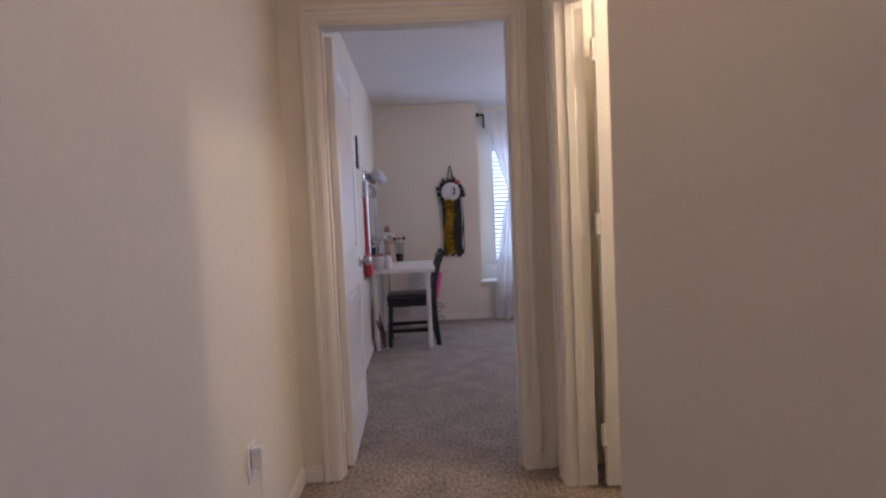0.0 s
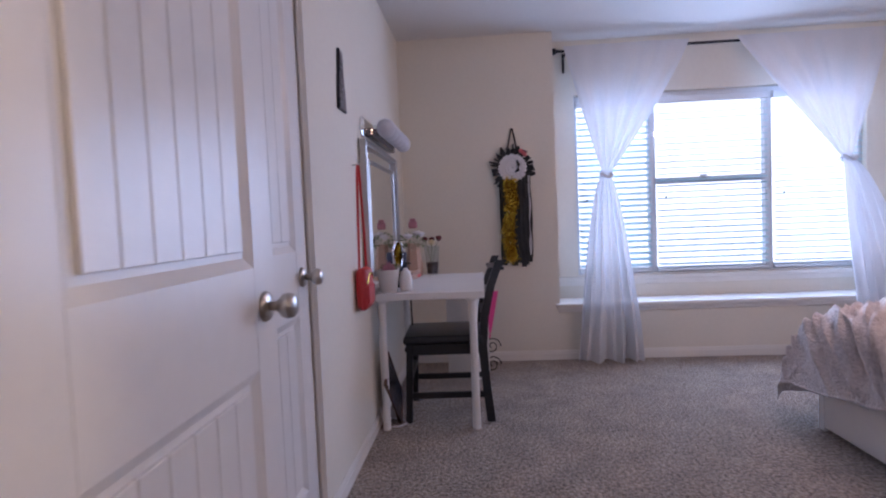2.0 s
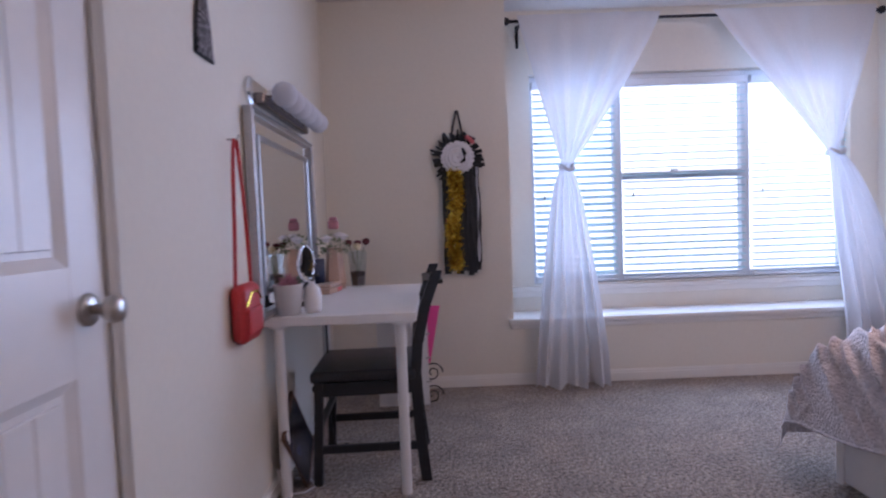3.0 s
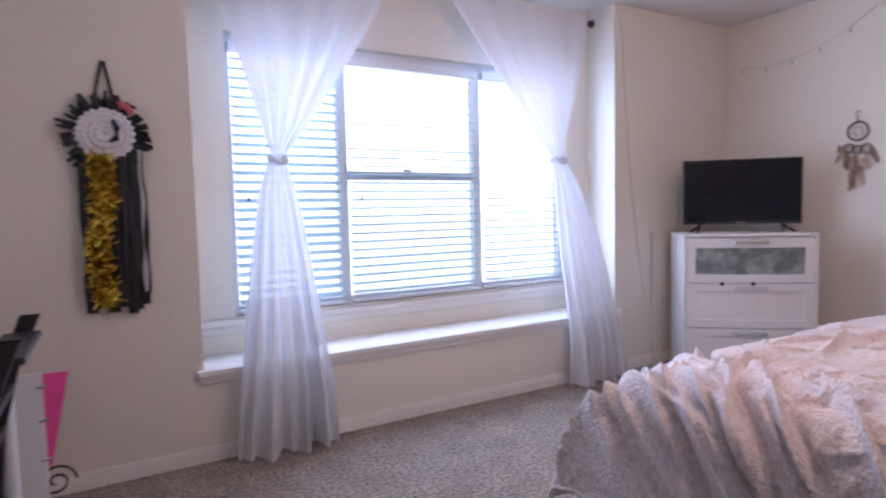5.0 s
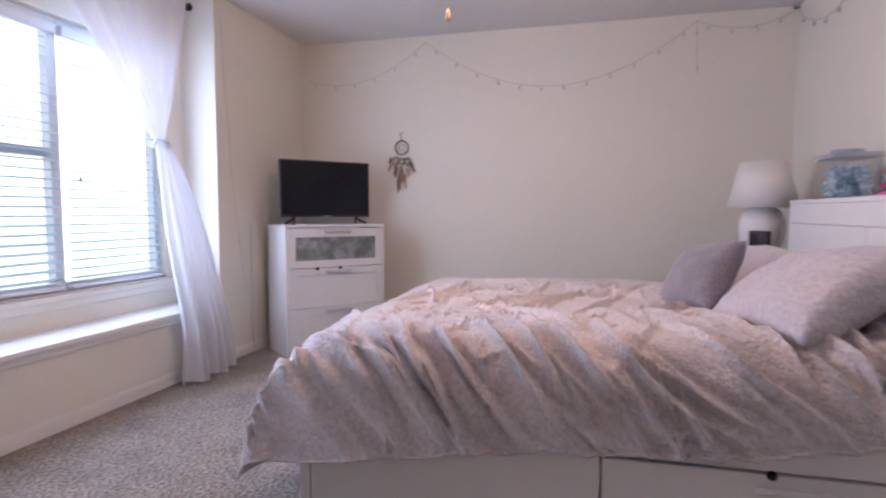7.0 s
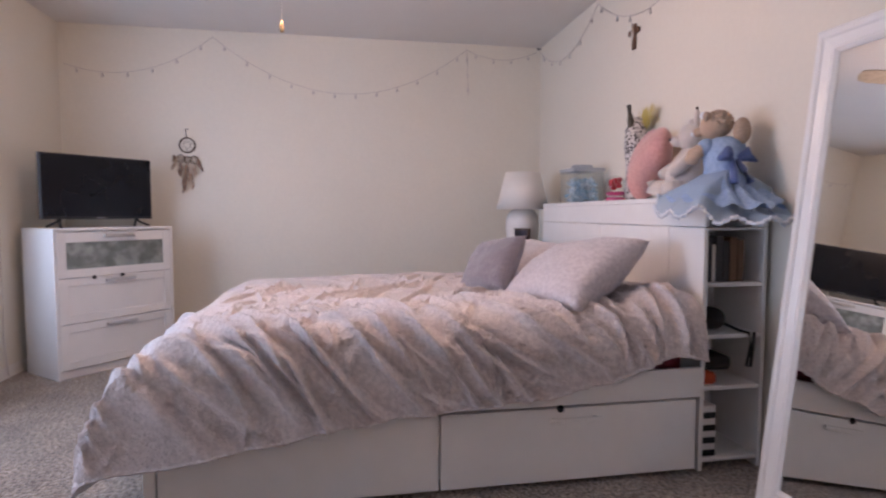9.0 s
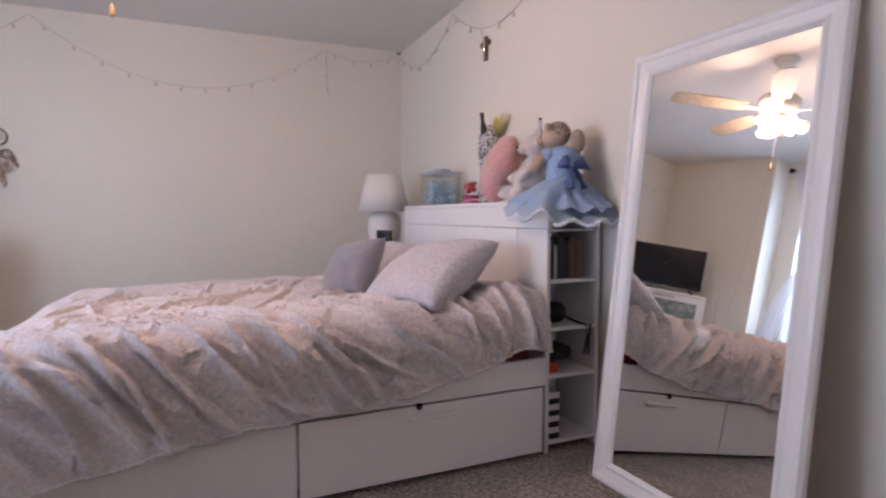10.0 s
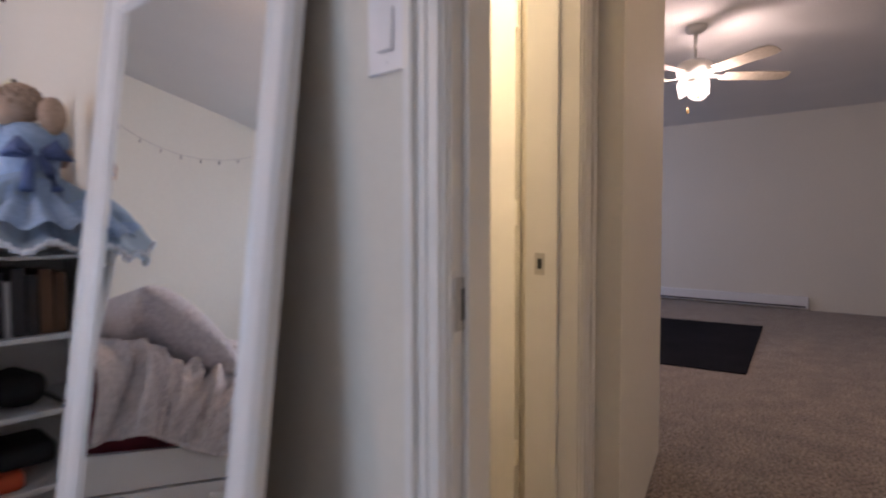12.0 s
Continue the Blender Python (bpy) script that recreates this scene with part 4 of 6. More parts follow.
mum = thing("homecoming_mum", (1.722, NY, 1.48), "white flower corsage with black and gold ribbon streamers", "wall decoration")
bm = bmesh.new()
for ring, (n, r0, r1, lift) in enumerate(((26, 0.055, 0.112, 0.0), (22, 0.035, 0.092, 0.012), (16, 0.015, 0.066, 0.022), (10, 0.004, 0.040, 0.030))):
    for k in range(n):
        a = 2 * math.pi * (k + 0.5 * ring) / n + random.uniform(-0.08, 0.08)
        w = 0.017 - 0.002 * ring
        d, s = Vector((math.cos(a), 0, math.sin(a))), Vector((-math.sin(a), 0, math.cos(a)))
        y = -0.030 - lift
        vs = [bm.verts.new(d * r0 - s * w * 0.4 + Vector((0, y, 0))), bm.verts.new(d * r0 + s * w * 0.4 + Vector((0, y, 0))),
              bm.verts.new(d * (r1 * 0.85) + s * w + Vector((0, y - 0.010, 0))), bm.verts.new(d * r1 + Vector((0, y - 0.004, 0))),
              bm.verts.new(d * (r1 * 0.85) - s * w + Vector((0, y - 0.010, 0)))]
        bm.faces.new(vs)
thicken(bm, 0.0015)
part("flower", bm, PETAL, mum, "white silk flower")
part("flower_curl", tube(bmesh.new(), [(0.030, -0.075, 0.055), (0.044, -0.08, 0.02), (0.040, -0.082, -0.02), (0.015, -0.078, -0.035)], [0.006, 0.013, 0.013, 0.005], 8), RIBBON, mum)
bm = bmesh.new()
for k in range(64):
    a = 2 * math.pi * k / 64 + random.uniform(-0.06, 0.06)
    r0, r1 = 0.085, random.uniform(0.135, 0.178)
    d, s = Vector((math.cos(a), 0, math.sin(a))), Vector((-math.sin(a), 0, math.cos(a)))
    w, y, lean2 = random.uniform(0.008, 0.016), random.uniform(-0.030, -0.008), s * random.uniform(-0.02, 0.02)
    vs = [d * r0 - s * w, d * r0 + s * w, d * r1 + s * w * 0.8 + lean2 + Vector((0, -0.015, 0)), d * (r1 + 0.006) - s * w * 0.5 + lean2 + Vector((0, -0.004, 0))]
    bm.faces.new([bm.verts.new(p + Vector((0, y, 0))) for p in vs])
thicken(bm, 0.002)
lathe(bm, ((0.10, 0.0), (0.115, 0.004), (0.115, 0.012), (0.08, 0.016)), (0, -0.002, 0), 24, Matrix.Rotation(math.pi / 2, 4, "X"))
tagged(part("ribbon_ruff", bm, RIBBON, mum, "black ribbon ruff"), kind="stuff")
part("hanger", tube(bmesh.new(), [(-0.040, -0.014, 0.10), (-0.022, -0.012, 0.20), (0.0, -0.010, 0.300), (0.008, -0.010, 0.300), (0.026, -0.012, 0.20), (0.040, -0.014, 0.10)], 0.006, 8), RIBBON, mum, "black hanging loop")
bm = bmesh.new()
for dx, dz in ((0.065, 0.125), (0.082, 0.112), (0.095, 0.098)):
    ball(bm, (dx, -0.04, dz), 0.016, 0.014, 0.016, 8)
part("rosebuds", bm, CORAL, mum, "coral rosebuds")


def streamer(x0, x1, z1, seed, y=-0.018, curl=0.012):
    def f(u, v):
        z = -0.06 + (z1 + 0.06) * v
        wob = noise.noise(Vector((u * 1.2, v * 4, seed)))
        return Vector((x0 + (x1 - x0) * u + 0.012 * wob, y - curl * (1 + noise.noise(Vector((u * 2, v * 6, seed + 3)))), z))
    return sheet(bmesh.new(), 3, 22, f, 0.0012)


for x0, x1, z1, sd in ((-0.105, -0.065, -0.735, 1), (-0.075, -0.040, -0.70, 2), (0.012, 0.055, -0.72, 3), (0.045, 0.085, -0.75, 4), (0.075, 0.115, -0.70, 5), (0.10, 0.135, -0.67, 6), (-0.03, 0.02, -0.74, 7), (0.018, 0.062, -0.69, 8), (0.060, 0.105, -0.735, 9), (0.090, 0.130, -0.715, 10), (-0.095, -0.05, -0.72, 11)):
    part("streamer", streamer(x0, x1, z1, sd, -0.018 - 0.004 * (sd > 7)), RIBBON, mum, "black ribbon streamer")
for x0, x1, z1, sd in ((0.112, 0.124, -0.66, 22),):
    part("streamer", streamer(x0, x1, z1, sd, -0.030), SILVER, mum, "narrow shiny streamer")
bm = bmesh.new()
for k in range(1900):
    v = random.random()
    c = Vector((-0.030 + 0.014 * math.sin(v * 7) + random.uniform(-0.036, 0.034), random.uniform(-0.062, -0.046), -0.09 - 0.61 * v))
    d = Vector((random.gauss(0, 1), random.gauss(0, 0.6), random.gauss(0, 1))).normalized()
    s = d.cross(Vector((random.random(), random.random(), random.random()))).normalized() * 0.0035
    L = random.uniform(0.022, 0.046)
    bm.faces.new([bm.verts.new(p) for p in (c - s, c + s, c + d * L + s * 0.6, c + d * L - s * 0.6)])
tagged(part("garland", bm, GOLD, mum, "gold tinsel garland"), kind="stuff")

PLAQUE = material("mosaic_plaque", (0.30, 0.27, 0.30), 0.35, second=(0.02, 0.016, 0.02), grain=70, spread=0.3, contrast=(0.46, 0.56))
bm = bmesh.new()
rim = [(-0.062, 0.0), (0.062, 0.0), (0.050, 0.09), (0.030, 0.17), (0.028, 0.255), (-0.020, 0.262), (-0.030, 0.17), (-0.050, 0.09)]
a, b = [bm.verts.new((0, y, z)) for y, z in rim], [bm.verts.new((0.014, y * 0.9, z * 0.98 + 0.002)) for y, z in rim]
bm.faces.new(a), bm.faces.new(b)
for i in range(8):
    bm.faces.new((a[i], a[(i + 1) % 8], b[(i + 1) % 8], b[i]))
pl = thing("wall_plaque", (WX, 4.985, 1.608), "dark mosaic tower-shaped plaque hung on the wall", "wall decoration")
part("plate", bm, PLAQUE, pl)
part("rim", tube(bmesh.new(), [(0.007, y, z) for y, z in rim], 0.005, 6, True), BLACK, pl)

# dreamcatcher
TWINE = colour("brown_twine", (0.10, 0.065, 0.045), 0.8, grain=90, spread=0.25)
FEATHER = colour("mottled_feather", (0.36, 0.24, 0.17), 0.8, second=(0.10, 0.06, 0.045), grain=45, spread=0.3)
FEATHER_PALE = colour("pale_feather", (0.55, 0.45, 0.36), 0.8, second=(0.25, 0.17, 0.12), grain=50, spread=0.2)
dc = thing("dreamcatcher", (EX, 5.922, 1.582), "brown feathered dreamcatcher hanging from a nail", "wall decoration")


def hoop(cy, cz, r, t):
    return tube(bmesh.new(), [(-0.012, cy + r * math.cos(a), cz + r * math.sin(a)) for a in np.linspace(0, 6.283, 29)[:-1]], t, 6, True)


part("nail", tube(bmesh.new(), [(0, 0, 0.125), (-0.02, 0, 0.128)], 0.0025, 6), NICKEL, dc)
part("cord", tube(bmesh.new(), [(-0.012, -0.012, 0.126), (-0.012, 0.012, 0.120), (-0.012, 0.0, 0.06)], 0.0035, 6), TWINE, dc)
for cy, cz, r, t in ((0, 0, 0.058, 0.0055), (0.050, -0.105, 0.030, 0.004), (-0.050, -0.115, 0.030, 0.004), (0.0, -0.115, 0.026, 0.004)):
    h = part("hoop", hoop(cy, cz, r, t), TWINE, dc)
    bm = bmesh.new()
    for k in range(8):
        a, b = k * 0.785, (k + 3) * 0.785
        tube(bm, [(-0.012, cy + r * math.cos(a), cz + r * math.sin(a)), (-0.012, cy + r * math.cos(b), cz + r * math.sin(b))], 0.0008, 4)
    part("web", bm, TWINE, h)


def feather(y, z, length, width, tilt, seed):
    def f(u, v):
        w = width * math.sin(math.pi * min(1, 0.08 + v * 0.92)) ** 0.6
        return Vector((-0.016 - 0.012 * math.sin(v * 2 + seed) - 0.006 * abs(2 * u - 1), y + (u - 0.5) * w + tilt * v * length + 0.004 * math.sin(v * 9 + seed), z - length * v))
    return sheet(bmesh.new(), 4, 10, f, 0.0015)


for i, (y, z, L, w, t) in enumerate(((0.075, -0.10, 0.10, 0.034, 0.35), (0.045, -0.14, 0.11, 0.034, 0.1), (-0.075, -0.11, 0.10, 0.032, -0.35), (-0.05, -0.15, 0.10, 0.034, -0.1), (0.0, -0.15, 0.13, 0.040, 0.05),
                                     (0.012, -0.21, 0.15, 0.040, 0.12), (-0.018, -0.22, 0.13, 0.038, -0.10), (0.02, -0.26, 0.12, 0.03, 0.08), (0.09, -0.08, 0.06, 0.026, 0.1))):
    part("feather", feather(y, z, L, w, t, i * 1.7), FEATHER if i % 3 else FEATHER_PALE, dc)

# string of bulbs along two walls
WIRE = colour("pale_wire", (0.54, 0.49, 0.46), 0.6, grain=50)
BULB = colour("clear_bulb", (0.66, 0.61, 0.58), 0.25, grain=50)


def swag(p, q, sag, n=24):
    p, q = Vector(p), Vector(q)
    return [p.lerp(q, k / n) - Vector((0, 0, sag * (1 - (2 * k / n - 1) ** 2))) for k in range(n + 1)]


def lights(name, spans, label):
    s = thing(name, (0, 0, 0), label, "string lights")
    s.location = spans[0][0]
    m = Matrix.Translation(-Vector(spans[0][0]))
    for p, q, sag, count in spans:
        pts = swag(p, q, sag)
        w = part("wire", turned(tube(bmesh.new(), pts, 0.0023, 5), m), WIRE, s)
        for k in range(count):
            c = pts[int((k + 0.5) / count * (len(pts) - 1))]
            bm = bmesh.new()
            tube(bm, [c, c - Vector((0, 0, 0.016))], 0.004, 6)
            ball(bm, c - Vector((0, 0, 0.026)), 0.010, 0.010, 0.013, 8)
            part("bulb", turned(bm, m), BULB, w)
    return s


X = EX - 0.006
lights("string_lights", [((X, 6.79, 2.18), (X, 5.713, 2.430), 0.155, 6), ((X, 5.713, 2.430), (X, 3.663, 2.432), 0.405, 12), ((X, 3.663, 2.432), (X, 3.04, 2.445), 0.075, 4),
                         ((X, 3.663, 2.432), (X, 3.650, 2.055), 0.0, 3)], "unlit clear string lights draped along the wall")
Y = SY + 0.006
lights("string_lights", [((X, Y, 2.440), (4.74, Y, 2.455), 0.20, 6), ((4.74, Y, 2.455), (3.42, Y, 2.45), 0.26, 7)], "unlit clear string lights draped over the headboard wall")
for p in ((EX - 0.004, 5.713, 2.432), (EX - 0.004, 3.663, 2.436)):
    nl = thing("nail", p, "small steel nail holding the string lights", "nail", "nails in the wall")
    part("shank", tube(bmesh.new(), [(0.003, 0, 0), (-0.012, 0, 0.002)], 0.002, 6), NICKEL, nl)
nl = thing("nail", (EX - 0.03, SY + 0.03, H - 0.03), "small black hook holding the string lights", "hook", "nails in the wall")
part("shank", tube(bmesh.new(), [(0.03, -0.03, 0.02), (-0.01, 0.01, 0.0), (-0.02, 0.02, 0.012)], 0.006, 6), BLACK, nl)

WALNUT = colour("carved_wood", (0.13, 0.06, 0.035), 0.5, grain=60, spread=0.25, bump=0.4, bump_scale=80)
cr = thing("wall_cross", (4.243, SY, 2.083), "small carved brown wooden cross hung on the wall", "cross")
part("upright", boxed(-0.018, 0.018, 0.0, 0.016, -0.075, 0.072, 0.005, 2), WALNUT, cr)
part("crossbar", boxed(-0.056, 0.056, 0.001, 0.018, 0.012, 0.044, 0.005, 2), WALNUT, cr)
part("figure", ball(ball(bmesh.new(), (0, 0.02, 0.02), 0.012, 0.008, 0.04, 10), (0, 0.021, 0.065), 0.010, 0.008, 0.012, 8), NICKEL, cr, "plain metal ornament")

SWITCH = colour("switch_plastic", (0.78, 0.78, 0.80), 0.35, grain=20, spread=0.02)
sw = thing("light_switch", (1.926, SY, 1.360), "white rocker light switch beside the doorway", "light switch")
part("plate", boxed(-0.042, 0.042, 0.0, 0.006, -0.064, 0.064, 0.003, 2), SWITCH, sw)
part("rocker", turned(boxed(-0.017, 0.017, 0.004, 0.010, -0.034, 0.034, 0.002), pose(0, 0.001, 0, 4)), SWITCH, sw)
for z in (-0.048, 0.048):
    part("screw", lathe(bmesh.new(), ((0.003, 0.006), (0.003, 0.0072)), (0, 0, z), 8, Matrix.Rotation(-math.pi / 2, 4, "X")), SWITCH, sw)

ol = thing("wall_outlet", (0.795, 2.22, 0.40), "white wall outlet with a charger plugged in", "wall outlet")
part("plate", boxed(0.0, 0.006, -0.038, 0.038, -0.060, 0.060, 0.003, 2), SWITCH, ol)
for z in (-0.028, 0.028):
    part("socket", boxed(0.005, 0.008, -0.015, 0.015, z - 0.017, z + 0.017, 0.003), SWITCH, ol)
part("charger", boxed(0.008, 0.042, -0.022, 0.022, -0.010, 0.052, 0.005, 2), SWITCH, ol)
part("cord", tube(bmesh.new(), [(0.03, 0, -0.008), (0.035, -0.01, -0.08), (0.018, -0.02, -0.25), (0.02, -0.04, -0.39)], 0.002, 6), SWITCH, ol)

wc = thing("hanging_wire", (4.70, NY - 0.004, 2.38), "thin pale wire hanging loose down the wall beside the window", "wire")
part("cable", tube(bmesh.new(), [(0.0, 0, 0.0), (0.03, 0, -0.12), (0.035, 0, -0.35), (0.075, 0, -0.7), (0.10, -0.002, -1.05), (0.17, 0, -1.5), (0.24, -0.004, -1.9)], 0.0016, 5), WIRE, wc)
wc = thing("power_cord", (5.005, NY - 0.012, 0.0), "pale power cord running up the corner behind the dresser", "cord")
part("cable", tube(bmesh.new(), [(0, 0, 0.95), (0.004, 0, 0.6), (-0.004, 0, 0.25), (0.01, -0.01, 0.02)], 0.003, 6), WIRE, wc)

# ---- vanity corner ----
SILVER_FRAME = material("brushed_silver", (0.46, 0.44, 0.43), 0.33, 0.85, grain=70, spread=0.12)
vm = thing("vanity_mirror", (WX + 0.008, 5.80, 0.736), "silver-framed vanity mirror standing on the desk against the wall", "mirror")
hw, hh = 0.50, 0.795


def frame_ring(prof, w, h):
    bm = bmesh.new()
    rings = [[bm.verts.new((d, y, z)) for y, z in ((-w + o, o), (w - o, o), (w - o, h - o), (-w + o, h - o))] for o, d in prof]
    for a, b in zip(rings, rings[1:] + rings[:1]):
        for k in range(4):
            bm.faces.new((a[k], a[(k + 1) % 4], b[(k + 1) % 4], b[k]))
    return bm


part("frame", frame_ring(((0, 0), (0, 0.030), (0.012, 0.036), (0.020, 0.028), (0.028, 0.028), (0.028, 0.0)), hw, hh), SILVER_FRAME, vm, "silver outer frame")
part("mirror_border", boxed(0.004, 0.010, -hw + 0.026, hw - 0.026, 0.026, hh - 0.026), MIRROR, vm, "mirrored border")
part("inner_frame", frame_ring(((0.09, 0.008), (0.09, 0.022), (0.098, 0.026), (0.110, 0.020), (0.110, 0.008)), hw, hh), SILVER_FRAME, vm)
part("glass", boxed(0.010, 0.014, -hw + 0.108, hw - 0.108, 0.108, hh - 0.108), MIRROR, vm, "mirror glass")

vl = thing("vanity_light", (WX, 5.765, 1.605), "chrome vanity light bar with a row of unlit globe bulbs", "wall light")
bm = bmesh.new()
lathe(bm, ((0.055, 0.0), (0.055, 0.010), (0.045, 0.016)), (0, -0.36, 0), 24, Matrix.Rotation(math.pi / 2, 4, "Y"))
block(bm, 0.0, 0.020, -0.38, 0.38, -0.045, 0.045, 0.006, 2)
part("backplate", bm, CHROME, vl)
part("bar", boxed(0.018, 0.055, -0.36, 0.38, -0.05, -0.005, 0.004), material("dark_chrome", (0.22, 0.19, 0.18), 0.25, 0.9, grain=40, spread=0.2), vl, "dark mirrored bar")
GLOBE = sheer("opal_glass", (0.80, 0.79, 0.82), 0.35, 0.0)
for k in range(6):
    y = -0.28 + k * 0.125
    s = part("socket", lathe(bmesh.new(), ((0.020, 0.0), (0.020, 0.03)), (0.05, y, 0.0), 14, Matrix.Rotation(math.pi / 2, 4, "Y")), CHROME, vl)
    part("globe", ball(bmesh.new(), (0.115, y, 0.0), 0.050, n=20), GLOBE, s, "white globe bulb", True)

RED = colour("red_leather", (0.58, 0.035, 0.035), 0.4, grain=80, spread=0.1, bump=0.2, bump_scale=180)
ps = thing("purse", (WX, 5.15, 0.70), "small red leather purse hanging from a hook by its strap", "purse")
part("bag", boxed(0.006, 0.062, -0.085, 0.085, 0.0, 0.20, 0.028, 4), RED, ps, smooth=True)
part("zip", tube(bmesh.new(), [(0.062, -0.075, 0.13), (0.063, -0.03, 0.17), (0.063, 0.03, 0.17), (0.062, 0.075, 0.14)], 0.004, 6), GOLD, ps, "brass zip")
part("flap", boxed(0.055, 0.069, -0.070, 0.070, 0.03, 0.12, 0.012, 2), RED, ps)
for s in (-1, 1):
    def f(u, v, s=s):
        return Vector((0.022 + 0.012 * u, s * (0.078 * (1 - v) ** 0.7 + 0.012 * v) + 0.004 * math.sin(v * 5), 0.19 + 0.495 * v + 0.0 * u))
    part("strap", sheet(bmesh.new(), 1, 14, f, 0.003), RED, ps)
part("hook", tube(bmesh.new(), [(0.0, 0, 0.685), (0.035, 0, 0.685), (0.042, 0, 0.70)], 0.004, 6), NICKEL, ps)

Z = 0.736
CERAMIC = colour("white_ceramic", (0.78, 0.77, 0.76), 0.25, grain=20, spread=0.03)
GREEN = colour("succulent_green", (0.09, 0.16, 0.06), 0.6, grain=40, spread=0.2)
PINK_LEAF = colour("pink_succulent", (0.50, 0.20, 0.24), 0.6, grain=40, spread=0.2)
SOIL = colour("potting_soil", (0.035, 0.025, 0.02), 0.9, grain=90, spread=0.3)


def rosette(at, r, n, rise):
    bm = bmesh.new()
    for ring in range(3):
        for k in range(n):
            a = 2 * math.pi * (k + 0.5 * ring) / n
            d, s = Vector((math.cos(a), math.sin(a), 0)), Vector((-math.sin(a), math.cos(a), 0))
            rr, up = r * (1 - 0.28 * ring), rise * (0.4 + 0.5 * ring)
            pts = [d * 0.004, d * rr * 0.6 + s * rr * 0.22 + Vector((0, 0, up * 0.5)), d * rr + Vector((0, 0, up)), d * rr * 0.6 - s * rr * 0.22 + Vector((0, 0, up * 0.5))]
            bm.faces.new([bm.verts.new(Vector(at) + p) for p in pts])
    thicken(bm, 0.003)
    return bm


pot = thing("plant_pot", (0.968, 5.47, Z), "white tapered pot with pink and green succulents on the desk", "potted plant")
part("pot", lathe(bmesh.new(), ((0.045, 0.0), (0.060, 0.118), (0.063, 0.122), (0.055, 0.122), (0.053, 0.108)), n=28), CERAMIC, pot, smooth=True)
part("soil", lathe(bmesh.new(), ((0.02, 0.104), (0.054, 0.105), (0.054, 0.110)), n=20), SOIL, pot)
for i, (dx, dy, r) in enumerate(((0.02, 0.0, 0.035), (-0.025, 0.02, 0.032), (-0.01, -0.03, 0.034), (0.03, 0.03, 0.028), (0.0, 0.005, 0.03))):
    part("succulent", rosette((dx, dy, 0.108 + 0.012 * (i == 4)), r, 9, 0.030), PINK_LEAF if i in (0, 2, 4) else GREEN, pot)

so = thing("soap_bottle", (1.055, 5.51, Z), "small white bottle with a pump on the desk", "bottle")
part("bottle", lathe(bmesh.new(), ((0.030, 0.0), (0.036, 0.02), (0.036, 0.07), (0.026, 0.105), (0.012, 0.115), (0.012, 0.125)), n=20), CERAMIC, so, smooth=True)
part("pump", tube(bmesh.new(), [(0, 0, 0.12), (0, 0, 0.15), (0.03, -0.01, 0.148)], 0.005, 8), BLACK, so, "dark pump")

tm = thing("table_mirror", (0.985, 5.72, Z), "round chrome make-up mirror with a dark foot on the desk", "mirror", turn=78)
part("foot", lathe(bmesh.new(), ((0.055, 0.0), (0.055, 0.008), (0.015, 0.016), (0.008, 0.10)), n=24), BLACK, tm, smooth=True)
bm = tube(bmesh.new(), [(0.078 * math.cos(a), 0, 0.185 + 0.078 * math.sin(a)) for a in np.linspace(0, 6.283, 33)[:-1]], 0.007, 8, True)
part("rim", bm, CHROME, tm, smooth=True)
part("glass", lathe(bmesh.new(), ((0.076, -0.003), (0.076, 0.003)), (0, 0, 0.185), 32, Matrix.Rotation(math.pi / 2, 4, "X")), MIRROR, tm, "mirror glass")

PEACH = colour("peach_vase", (0.55, 0.36, 0.27), 0.45, grain=30)
va = thing("vase", (1.005, 6.31, Z), "faceted peach vase with white roses and greenery on the desk", "vase")
part("body", lathe(bmesh.new(), ((0.052, 0.0), (0.060, 0.03), (0.040, 0.215), (0.044, 0.225)), n=6), PEACH, va)
bm = bmesh.new()
for k in range(160):
    a, r, h = random.uniform(0, 6.28), 0.085 * math.sqrt(random.random()), random.uniform(0.21, 0.31)
    c = Vector((r * math.cos(a), r * math.sin(a), h - r * 0.4))
    d = Vector((math.cos(a), math.sin(a), random.uniform(-0.2, 1))).normalized() * 0.026
    s = Vector((random.gauss(0, 1), random.gauss(0, 1), random.gauss(0, 1))).normalized() * 0.008
    bm.faces.new([bm.verts.new(p) for p in (c, c + d * 0.5 + s, c + d, c + d * 0.5 - s)])
part("greenery", bm, colour("grey_greenery", (0.26, 0.32, 0.20), 0.7, grain=50, spread=0.2), va)
for dx, dy, dz in ((0.050, -0.02, 0.285), (-0.03, -0.055, 0.275), (0.02, 0.05, 0.29)):
    bm = bmesh.new()
    for ring in range(4):
        lathe(bm, ((0.012 + 0.006 * ring, -0.02 + 0.006 * ring), (0.018 + 0.006 * ring, 0.004), (0.015 + 0.006 * ring, 0.018 - 0.004 * ring)), (dx, dy, dz), 9)
    part("rose", bm, PETAL, va, "white rose")
part("trinket", turned(block(boxed(-0.03, 0.03, -0.012, 0.012, 0.0, 0.05, 0.012, 3), -0.02, 0.02, -0.014, 0.014, 0.05, 0.068, 0.005), Matrix.Translation((0.0, 0.0, 0.325))), PINK_LEAF, va, "pink ornament")

